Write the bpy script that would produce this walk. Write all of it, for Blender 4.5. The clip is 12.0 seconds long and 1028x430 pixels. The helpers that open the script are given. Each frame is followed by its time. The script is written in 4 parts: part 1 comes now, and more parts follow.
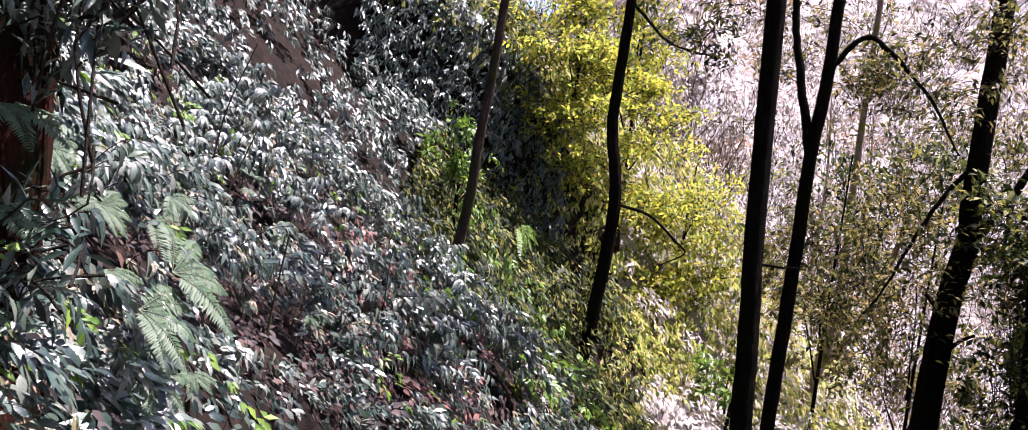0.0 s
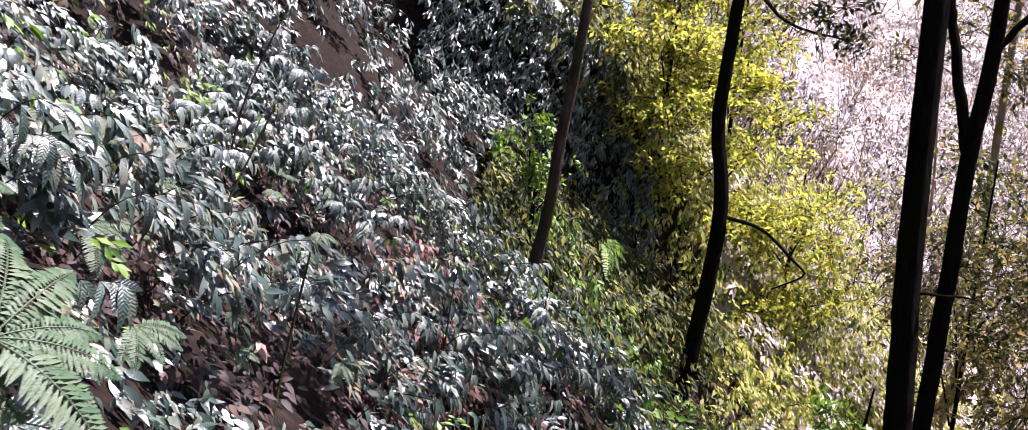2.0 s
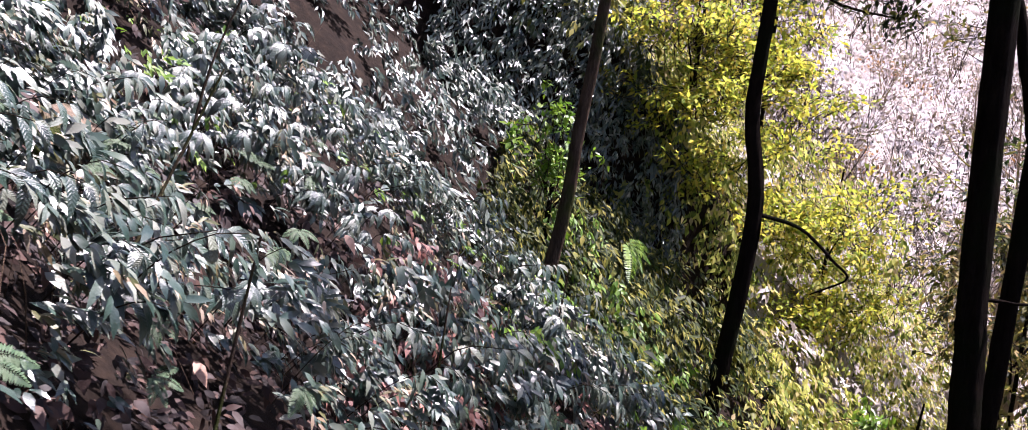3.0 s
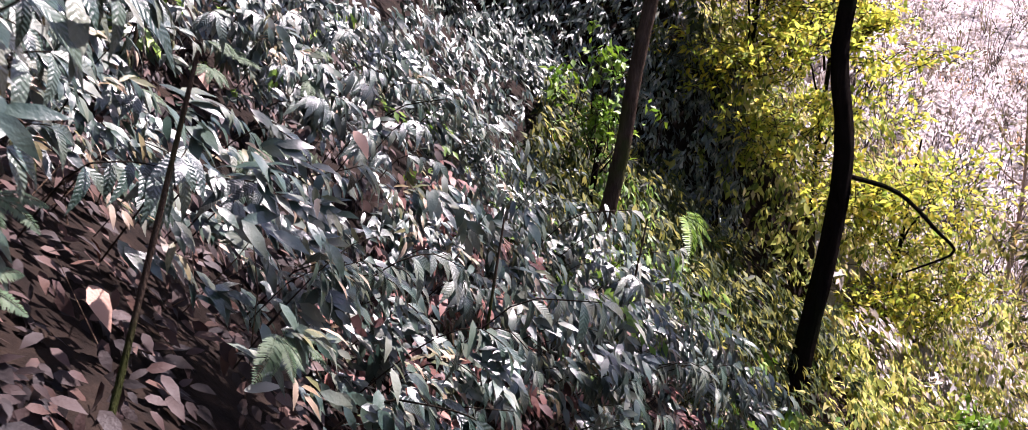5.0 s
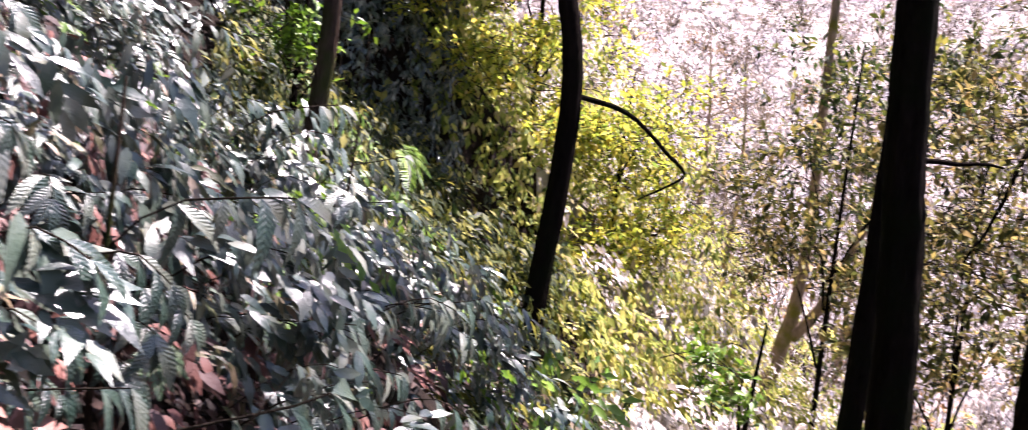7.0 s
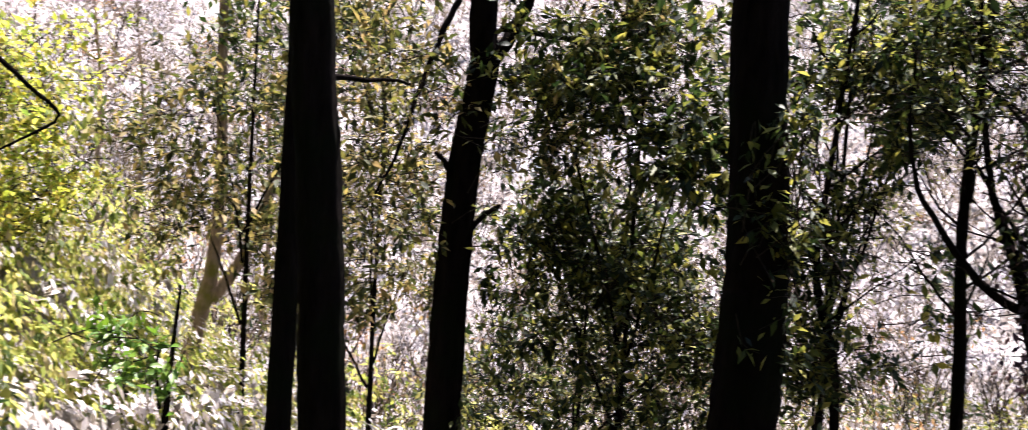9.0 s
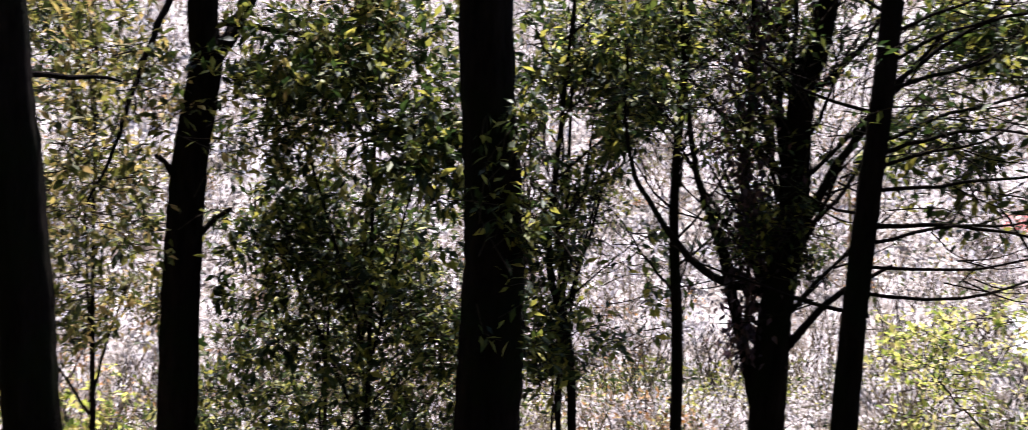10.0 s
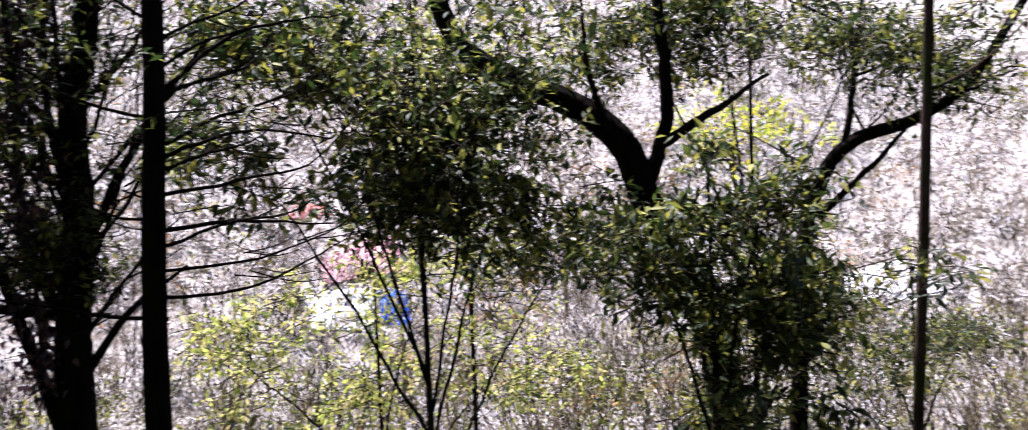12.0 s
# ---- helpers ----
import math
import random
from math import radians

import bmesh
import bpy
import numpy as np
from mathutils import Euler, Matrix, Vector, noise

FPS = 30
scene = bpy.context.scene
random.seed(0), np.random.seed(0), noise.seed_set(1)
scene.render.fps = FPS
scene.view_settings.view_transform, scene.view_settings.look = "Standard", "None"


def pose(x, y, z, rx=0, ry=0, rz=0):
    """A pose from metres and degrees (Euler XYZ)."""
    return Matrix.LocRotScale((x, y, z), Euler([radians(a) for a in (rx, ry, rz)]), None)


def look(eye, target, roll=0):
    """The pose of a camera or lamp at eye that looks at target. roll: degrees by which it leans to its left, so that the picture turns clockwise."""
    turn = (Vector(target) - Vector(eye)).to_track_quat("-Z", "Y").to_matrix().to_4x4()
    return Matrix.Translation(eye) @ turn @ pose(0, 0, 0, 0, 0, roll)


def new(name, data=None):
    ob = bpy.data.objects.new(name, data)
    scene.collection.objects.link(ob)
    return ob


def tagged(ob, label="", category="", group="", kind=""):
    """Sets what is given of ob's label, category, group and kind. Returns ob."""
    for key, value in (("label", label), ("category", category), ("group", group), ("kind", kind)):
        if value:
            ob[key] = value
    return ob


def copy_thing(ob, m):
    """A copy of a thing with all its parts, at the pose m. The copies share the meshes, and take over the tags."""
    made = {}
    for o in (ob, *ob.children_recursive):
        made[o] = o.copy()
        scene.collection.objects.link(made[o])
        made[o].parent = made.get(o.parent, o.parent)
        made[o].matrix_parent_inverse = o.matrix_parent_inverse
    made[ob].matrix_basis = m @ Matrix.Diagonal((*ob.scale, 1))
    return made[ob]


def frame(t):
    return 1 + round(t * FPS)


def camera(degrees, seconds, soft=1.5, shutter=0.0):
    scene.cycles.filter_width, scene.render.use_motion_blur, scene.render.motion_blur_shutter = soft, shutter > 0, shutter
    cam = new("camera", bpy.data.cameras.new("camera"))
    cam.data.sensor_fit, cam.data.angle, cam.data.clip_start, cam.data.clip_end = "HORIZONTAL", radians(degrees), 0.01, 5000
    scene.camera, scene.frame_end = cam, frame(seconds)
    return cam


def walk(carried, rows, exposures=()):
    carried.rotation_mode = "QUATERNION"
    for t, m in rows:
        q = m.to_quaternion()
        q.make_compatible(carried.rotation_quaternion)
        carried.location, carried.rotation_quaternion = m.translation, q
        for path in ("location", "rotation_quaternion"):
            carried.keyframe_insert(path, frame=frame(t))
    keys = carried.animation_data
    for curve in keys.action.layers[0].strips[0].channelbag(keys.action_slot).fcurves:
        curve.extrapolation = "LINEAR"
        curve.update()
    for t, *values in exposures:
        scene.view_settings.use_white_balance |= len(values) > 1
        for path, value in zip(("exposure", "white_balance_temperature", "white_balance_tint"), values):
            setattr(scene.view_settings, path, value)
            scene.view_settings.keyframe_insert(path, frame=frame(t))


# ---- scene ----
cam = camera(58.6, 12.0, soft=0.6, shutter=0.25)
METRES, EYE, TILT, LEAN, TURN = 6.0, 1.5, -6.0, -5.0, 0.0
ROWS = [
    (0.0, 0.0, 0.0, 0.0, 0.0, 0.0, -0.0),
    (0.5, -0.0075, 0.0703, 0.0008, 1.12, 0.25, -0.14),
    (1.0, -0.0178, 0.1379, 0.0007, 2.29, 0.53, -0.25),
    (1.5, -0.03, 0.2033, -0.0007, 3.34, 0.7, -0.37),
    (2.0, -0.0327, 0.2748, -0.0016, 4.24, 0.81, -0.47),
    (2.5, -0.0316, 0.3447, -0.008, 4.94, 0.86, -0.57),
    (3.0, -0.0318, 0.4111, -0.0072, 5.54, 0.91, -0.62),
    (5.0, -0.091, 0.6329, -0.0685, 6.46, 1.51, -0.54),
    (5.5, -0.0965, 0.6883, -0.0804, 4.64, 1.39, -0.25),
    (6.0, -0.0946, 0.7401, -0.0893, 1.22, 1.0, 0.3),
    (6.5, -0.0943, 0.7809, -0.0974, -3.57, 0.22, 0.9),
    (7.0, -0.0889, 0.8211, -0.1062, -11.52, -0.83, 1.84),
    (7.5, -0.0713, 0.8595, -0.122, -20.78, -1.85, 2.84),
    (9.5, -0.0232, 0.9309, -0.136, -55.46, -6.38, 5.67),
    (10.0, -0.0231, 0.9284, -0.1363, -63.76, -7.21, 6.1),
    (10.5, -0.025, 0.9265, -0.1366, -73.58, -8.22, 6.46),
    (11.0, -0.0287, 0.9224, -0.1356, -84.31, -9.35, 6.64),
    (11.5, -0.0304, 0.9192, -0.1361, -95.47, -10.55, 6.56),
    (12.0, -0.0309, 0.9152, -0.1368, -106.33, -11.68, 6.25),
]
EXPOSURE = [(0.0, 1.98, 6100, 30), (3.0, 1.98, 6100, 30), (5.5, 2.12, 6300, 33), (7.5, 2.5, 6300, 31), (9.5, 2.2, 6150, 17), (12.0, 2.02, 5850, 18)]
walk(cam, [(t, pose(0, 0, EYE, TILT, LEAN, TURN) @ pose(METRES * x, METRES * y, METRES * z, 90 + pitch, roll, yaw)) for t, x, y, z, yaw, pitch, roll in ROWS], EXPOSURE)

# ---- light: sky, and a sun ahead over the valley ----
SUN_EL, SUN_AZ = 64.0, 66.0          # azimuth clockwise from +y
world = bpy.data.worlds.new("world")
scene.world = world
world.use_nodes = True
wn = world.node_tree.nodes
sky = wn.new("ShaderNodeTexSky")
sky.sky_type, sky.sun_disc = 'NISHITA', False
sky.sun_elevation, sky.sun_rotation = radians(SUN_EL), radians(SUN_AZ)
sky.air_density, sky.dust_density = 1.0, 1.5
wn["Background"].inputs[1].default_value = 0.065
world.node_tree.links.new(sky.outputs[0], wn["Background"].inputs[0])
sun = new("sun", bpy.data.lights.new("sun", 'SUN'))
sun.data.energy, sun.data.angle, sun.data.color = 5.0, radians(0.6), (1.0, 0.95, 0.88)
az, el = radians(SUN_AZ), radians(SUN_EL)
sun.matrix_world = look((math.sin(az) * math.cos(el) * 60, math.cos(az) * math.cos(el) * 60, math.sin(el) * 60), (0, 0, 0))

rng = np.random.default_rng(7)


# ---- materials ----
def base_material(name, rough):
    m = bpy.data.materials.new(name)
    m.use_nodes = True
    nt = m.node_tree
    b = nt.nodes["Principled BSDF"]
    b.inputs["Roughness"].default_value = rough
    b.inputs["Specular IOR Level"].default_value = 0.1
    return m, nt, b


def ramp_node(nt, colours):
    r = nt.nodes.new("ShaderNodeValToRGB")
    e = r.color_ramp.elements
    n = len(colours)
    for i, c in enumerate(colours):
        el_ = e[i] if i < 2 else e.new(1.0)
        el_.position, el_.color = i / (n - 1), (*c, 1)
    return r


def leaf_material(name, colours, rough=0.35, glow=0.25, spec=0.5, scale=9.0, tint=0.35, coat=0.0, single=False):
    """Leaves: each island its own tone, blotches across them, some light let through."""
    m, nt, b = base_material(name, rough)
    n, l = nt.nodes, nt.links
    geo = n.new("ShaderNodeNewGeometry")
    tex = n.new("ShaderNodeTexCoord")
    ns = n.new("ShaderNodeTexNoise")
    ns.inputs["Scale"].default_value = scale
    ns.inputs["Detail"].default_value = 3
    l.new(tex.outputs["Object"], ns.inputs["Vector"])
    mix = n.new("ShaderNodeMath")
    mix.operation = 'MULTIPLY_ADD'
    l.new(ns.outputs["Fac"], mix.inputs[0])
    mix.inputs[1].default_value = tint
    sub = n.new("ShaderNodeMath")
    sub.operation = 'MULTIPLY_ADD'
    own = n.new("ShaderNodeObjectInfo")
    l.new(own.outputs["Random"] if single else geo.outputs["Random Per Island"], sub.inputs[0])
    sub.inputs[1].default_value, sub.inputs[2].default_value = 1.0, -tint * 0.5
    l.new(sub.outputs[0], mix.inputs[2])
    r = ramp_node(nt, colours)
    l.new(mix.outputs[0], r.inputs[0])
    l.new(r.outputs[0], b.inputs["Base Color"])
    b.inputs["Specular IOR Level"].default_value = spec
    b.inputs["Coat Weight"].default_value = coat
    b.inputs["Coat Roughness"].default_value = 0.26
    fine = n.new("ShaderNodeTexNoise")
    fine.inputs["Scale"].default_value = 160
    l.new(tex.outputs["Object"], fine.inputs["Vector"])
    bump = n.new("ShaderNodeBump")
    bump.inputs["Strength"].default_value, bump.inputs["Distance"].default_value = 0.35, 0.004
    l.new(fine.outputs["Fac"], bump.inputs["Height"])
    if single:
        sep, side, slant, sine, add = n.new("ShaderNodeSeparateXYZ"), n.new("ShaderNodeMath"), n.new("ShaderNodeMath"), n.new("ShaderNodeMath"), n.new("ShaderNodeMath")
        side.operation, slant.operation, sine.operation, add.operation = 'ABSOLUTE', 'SUBTRACT', 'SINE', 'MULTIPLY_ADD'
        l.new(tex.outputs["Object"], sep.inputs[0])
        l.new(sep.outputs["Y"], side.inputs[0])
        l.new(sep.outputs["X"], slant.inputs[0])
        l.new(side.outputs[0], slant.inputs[1])
        many = n.new("ShaderNodeMath")
        many.operation = 'MULTIPLY'
        many.inputs[1].default_value = 560.0
        l.new(slant.outputs[0], many.inputs[0])
        l.new(many.outputs[0], sine.inputs[0])
        l.new(sine.outputs[0], add.inputs[0])
        add.inputs[1].default_value = 0.2
        l.new(fine.outputs["Fac"], add.inputs[2])
        l.new(add.outputs[0], bump.inputs["Height"])
        bump.inputs["Strength"].default_value = 0.6
    l.new(bump.outputs[0], b.inputs["Normal"])
    rr = n.new("ShaderNodeMapRange")
    rr.inputs["To Min"].default_value, rr.inputs["To Max"].default_value = rough * 0.7, min(1, rough * 1.6)
    l.new(ns.outputs["Fac"], rr.inputs["Value"])
    l.new(rr.outputs[0], b.inputs["Roughness"])
    if glow:
        tr = n.new("ShaderNodeBsdfTranslucent")
        l.new(r.outputs[0], tr.inputs["Color"])
        ms = n.new("ShaderNodeMixShader")
        ms.inputs[0].default_value = glow
        l.new(b.outputs[0], ms.inputs[1])
        l.new(tr.outputs[0], ms.inputs[2])
        l.new(ms.outputs[0], n["Material Output"].inputs["Surface"])
    return m


def bark_material(name, dark, light, moss=None, scale=14.0):
    m, nt, b = base_material(name, 0.95)
    b.inputs["Specular IOR Level"].default_value = 0.02
    n, l = nt.nodes, nt.links
    tex = n.new("ShaderNodeTexCoord")
    mp = n.new("ShaderNodeMapping")
    mp.inputs["Scale"].default_value = (1, 1, 0.22)
    l.new(tex.outputs["Object"], mp.inputs["Vector"])
    ns = n.new("ShaderNodeTexNoise")
    ns.inputs["Scale"].default_value, ns.inputs["Detail"].default_value, ns.inputs["Roughness"].default_value = scale, 8, 0.7
    l.new(mp.outputs[0], ns.inputs["Vector"])
    r = ramp_node(nt, [dark, dark, light, light])
    l.new(ns.outputs["Fac"], r.inputs[0])
    out = r.outputs[0]
    if moss:
        big = n.new("ShaderNodeTexNoise")
        big.inputs["Scale"].default_value, big.inputs["Detail"].default_value = 2.2, 5
        l.new(tex.outputs["Object"], big.inputs["Vector"])
        step = n.new("ShaderNodeMapRange")
        step.inputs["From Min"].default_value, step.inputs["From Max"].default_value = 0.5, 0.6
        l.new(big.outputs["Fac"], step.inputs["Value"])
        mx = n.new("ShaderNodeMixRGB")
        l.new(step.outputs[0], mx.inputs[0])
        l.new(out, mx.inputs[1])
        mx.inputs[2].default_value = (*moss, 1)
        out = mx.outputs[0]
    l.new(out, b.inputs["Base Color"])
    bump = n.new("ShaderNodeBump")
    bump.inputs["Strength"].default_value, bump.inputs["Distance"].default_value = 1.0, 0.06
    l.new(ns.outputs["Fac"], bump.inputs["Height"])
    l.new(bump.outputs[0], b.inputs["Normal"])
    return m


def ground_material(name, colours, scale, rough=0.95):
    m, nt, b = base_material(name, rough)
    n, l = nt.nodes, nt.links
    tex = n.new("ShaderNodeTexCoord")
    a = n.new("ShaderNodeTexNoise")
    a.inputs["Scale"].default_value, a.inputs["Detail"].default_value, a.inputs["Roughness"].default_value = scale, 10, 0.72
    l.new(tex.outputs["Object"], a.inputs["Vector"])
    r = ramp_node(nt, colours)
    st = n.new("ShaderNodeMapRange")
    st.inputs["From Min"].default_value, st.inputs["From Max"].default_value = 0.3, 0.7
    l.new(a.outputs["Fac"], st.inputs["Value"])
    l.new(st.outputs[0], r.inputs[0])
    l.new(r.outputs[0], b.inputs["Base Color"])
    bump = n.new("ShaderNodeBump")
    bump.inputs["Strength"].default_value, bump.inputs["Distance"].default_value = 0.8, 0.3 / scale
    l.new(a.outputs["Fac"], bump.inputs["Height"])
    l.new(bump.outputs[0], b.inputs["Normal"])
    return m


# Palest tones below: waxy leaf colour, raised to carry the sky's sheen.
MAT_BANK = leaf_material("bank_leaf", [(0.006, 0.015, 0.011), (0.013, 0.032, 0.023), (0.026, 0.052, 0.038), (0.055, 0.082, 0.06), (0.1, 0.12, 0.088), (0.17, 0.18, 0.145)], 0.34, 0.08, 0.55, scale=6.0, tint=0.8, coat=0.45)
MAT_PLANT = leaf_material("plant_leaf", [(0.006, 0.015, 0.011), (0.013, 0.032, 0.023), (0.026, 0.052, 0.038), (0.055, 0.082, 0.06), (0.1, 0.12, 0.088), (0.17, 0.18, 0.145)], 0.34, 0.08, 0.6, coat=0.55, single=True)
MAT_OLIVE = leaf_material("olive_leaf", [(0.02, 0.028, 0.012), (0.05, 0.06, 0.02), (0.1, 0.1, 0.04), (0.16, 0.11, 0.06), (0.3, 0.24, 0.18)], 0.45, 0.15, 0.5)
MAT_FRESH = leaf_material("fresh_leaf", [(0.05, 0.12, 0.012), (0.10, 0.2, 0.015), (0.17, 0.27, 0.02)], 0.42, 0.4)
MAT_FERN = leaf_material("fern_leaf", [(0.03, 0.07, 0.03), (0.06, 0.11, 0.05), (0.1, 0.145, 0.075)], 0.45, 0.3, 0.5)
MAT_DEAD = leaf_material("dead_leaf", [(0.006, 0.003, 0.0025), (0.014, 0.006, 0.0045), (0.03, 0.012, 0.009), (0.07, 0.032, 0.02)], 0.65, 0.1)
MAT_RED = leaf_material("red_dead_leaf", [(0.025, 0.008, 0.007), (0.06, 0.018, 0.014), (0.13, 0.045, 0.032), (0.26, 0.12, 0.09)], 0.55, 0.15)
MAT_PEACH = leaf_material("withered_leaf", [(0.3, 0.16, 0.11), (0.42, 0.27, 0.2)], 0.55, 0.25)
MAT_YELLOW = leaf_material("yellow_leaf", [(0.14, 0.21, 0.03), (0.32, 0.38, 0.045), (0.52, 0.51, 0.06), (0.6, 0.46, 0.08)], 0.6, 0.62, 0.25)
MAT_GULLY = leaf_material("gully_leaf", [(0.05, 0.08, 0.015), (0.18, 0.23, 0.04), (0.38, 0.41, 0.08), (0.55, 0.51, 0.13), (0.5, 0.4, 0.22)], 0.6, 0.55, 0.25, scale=2.0, tint=0.6)
# Dark tones put shade into crown leaves; the few brightest stand for backlight.
MAT_SHADED_CROWN = leaf_material("shade_dark_crown_leaf", [(0.008, 0.015, 0.004), (0.013, 0.025, 0.006), (0.024, 0.042, 0.009), (0.06, 0.078, 0.014), (0.15, 0.155, 0.028), (0.3, 0.27, 0.05)], 0.5, 0.45, 0.3)
# Lit copy of the crown leaf: brown-gold tones stand for light passing through.
MAT_LIT_CROWN = leaf_material("backlit_crown_leaf", [(0.02, 0.026, 0.007), (0.05, 0.06, 0.013), (0.12, 0.12, 0.025), (0.24, 0.2, 0.05), (0.36, 0.25, 0.1)], 0.5, 0.52, 0.3)
# Scrub paled beyond its dry colour, so sun glare sits in the leaves.
MAT_SCRUB_GLARE = leaf_material("sun_paled_scrub_leaf", [(0.1, 0.08, 0.055), (0.28, 0.24, 0.2), (0.5, 0.45, 0.43), (0.68, 0.63, 0.64), (0.78, 0.75, 0.79)], 0.8, 0.45, 0.15, scale=0.22, tint=1.25)
MAT_RUSSET = leaf_material("russet_leaf", [(0.1, 0.05, 0.02), (0.3, 0.15, 0.05), (0.5, 0.28, 0.12), (0.55, 0.4, 0.26)], 0.7, 0.35, 0.2)
MAT_CREEPER = leaf_material("creeper_leaf", [(0.012, 0.008, 0.012), (0.03, 0.018, 0.028), (0.06, 0.035, 0.045), (0.12, 0.06, 0.05)], 0.55, 0.2, 0.3)
# Bark taken near black: the trunks' backlit shade is in this colour.
MAT_BARK_SHADE = bark_material("shade_dark_bark", (0.003, 0.0022, 0.002), (0.014, 0.01, 0.008), (0.007, 0.008, 0.004))
MAT_BARK_BROWN = bark_material("brown_bark", (0.022, 0.015, 0.011), (0.085, 0.06, 0.045), (0.035, 0.04, 0.014))
MAT_BARK_RED = bark_material("red_brown_bark", (0.012, 0.005, 0.004), (0.05, 0.018, 0.012), (0.012, 0.014, 0.006))
MAT_BARK_PALE = bark_material("pale_bark", (0.12, 0.085, 0.06), (0.3, 0.22, 0.16), (0.14, 0.13, 0.03))
MAT_TWIG = bark_material("twig_bark", (0.02, 0.015, 0.012), (0.05, 0.04, 0.03), None, 30)
MAT_STEM = bark_material("brown_stem", (0.06, 0.04, 0.028), (0.2, 0.14, 0.1), None, 30)
MAT_ROCK = bark_material("mossy_rock", (0.06, 0.045, 0.035), (0.22, 0.17, 0.13), (0.05, 0.06, 0.02), 9)
# Soil almost black: shade between the plants is put into its colour.
MAT_SOIL_SHADE = ground_material("shade_dark_litter_soil", [(0.004, 0.003, 0.0025), (0.012, 0.008, 0.006), (0.026, 0.017, 0.012)], 9.0)
# Valley ground pale as dry growth, lightened further to stand for sun glare.
MAT_VALLEY_GLARE = ground_material("sun_paled_dry_hillside", [(0.06, 0.045, 0.035), (0.2, 0.17, 0.15), (0.42, 0.38, 0.37), (0.6, 0.56, 0.56)], 0.9)


# ---- meshes ----
def raw_mesh(name, verts, faces, mats, index=None):
    """A mesh from arrays: faces is a list of (n, k) index arrays."""
    me = bpy.data.meshes.new(name)
    me.vertices.add(len(verts))
    me.vertices.foreach_set("co", np.asarray(verts, dtype=np.float32).ravel())
    loops = np.concatenate([f.ravel() for f in faces]).astype(np.int32)
    sizes = np.concatenate([np.full(len(f), f.shape[1]) for f in faces])
    me.loops.add(len(loops))
    me.loops.foreach_set("vertex_index", loops)
    me.polygons.add(len(sizes))
    me.polygons.foreach_set("loop_start", np.concatenate([[0], np.cumsum(sizes)[:-1]]).astype(np.int32))
    if index is not None:
        me.polygons.foreach_set("material_index", np.asarray(index, dtype=np.int32))
    me.update(calc_edges=True)
    for mt in (mats if isinstance(mats, (list, tuple)) else [mats]):
        me.materials.append(mt)
    return me


def unit(v):
    return v / np.maximum(np.linalg.norm(v, axis=-1, keepdims=True), 1e-9)


FINE = (np.array([(0, 0, 0), (.3, 0, .035), (.66, 0, .03), (1, 0, -.09), (.2, .42, .05), (.55, .46, .05), (.2, -.42, .05), (.55, -.46, .05)]),
        [np.array([(0, 1, 4), (2, 3, 5), (0, 6, 1), (2, 7, 3)]), np.array([(1, 2, 5, 4), (1, 6, 7, 2)])])
PLAIN = (np.array([(0, 0, 0), (.45, .5, .06), (1, 0, -.05), (.45, -.5, .06), (.5, 0, .0)]),
         [np.array([(0, 4, 1), (4, 2, 1), (0, 3, 4), (4, 3, 2)])])
COARSE = (np.array([(0, 0, 0), (.45, .5, .08), (1, 0, -.05), (.45, -.5, .08)]), [np.array([(0, 2, 1), (0, 3, 2)])])


def leaf_arrays(base, way, up, length, width, form=FINE):
    """Leaves from their foot, direction, face normal, length and width."""
    d = unit(way)
    s = unit(np.cross(up, d))
    n = np.cross(d, s)
    t, fs = form
    k = len(t)
    v = (base[:, None] + t[None, :, 0:1] * (d * length[:, None])[:, None] + t[None, :, 1:2] * (s * width[:, None])[:, None]
         + t[None, :, 2:3] * (n * length[:, None])[:, None])
    off = (np.arange(len(base)) * k)[:, None, None]
    return v.reshape(-1, 3), [(f[None] + off).reshape(-1, f.shape[1]) for f in fs]


def leaf_mesh(name, mat, *a, **k):
    v, f = leaf_arrays(*a, **k)
    return raw_mesh(name, v, f, mat)


def tube_arrays(points, radii, sides=8, rough=0.0, cap=True):
    """A tapered tube along a line of points."""
    p = np.asarray(points, float)
    r = np.asarray(radii, float)
    tan = unit(np.gradient(p, axis=0))
    ref = np.array([1.0, 0.2, 0.1]) if abs(tan[0][2]) > 0.6 else np.array([0.1, 0.2, 1.0])
    a = unit(np.cross(tan, ref))
    b = np.cross(tan, a)
    th = np.linspace(0, 2 * math.pi, sides, endpoint=False)
    wob = 1 + rough * (rng.normal(size=(len(p), sides, 1)) + 2.2 * rng.normal(size=(1, sides, 1))) if rough else 1
    v = p[:, None] + (a[:, None] * np.cos(th)[None, :, None] + b[:, None] * np.sin(th)[None, :, None]) * r[:, None, None] * wob
    i = np.arange(len(p) - 1)[:, None] * sides
    j = np.arange(sides)[None]
    q = np.stack([i + j, i + (j + 1) % sides, i + sides + (j + 1) % sides, i + sides + j], -1).reshape(-1, 4)
    return v.reshape(-1, 3), q


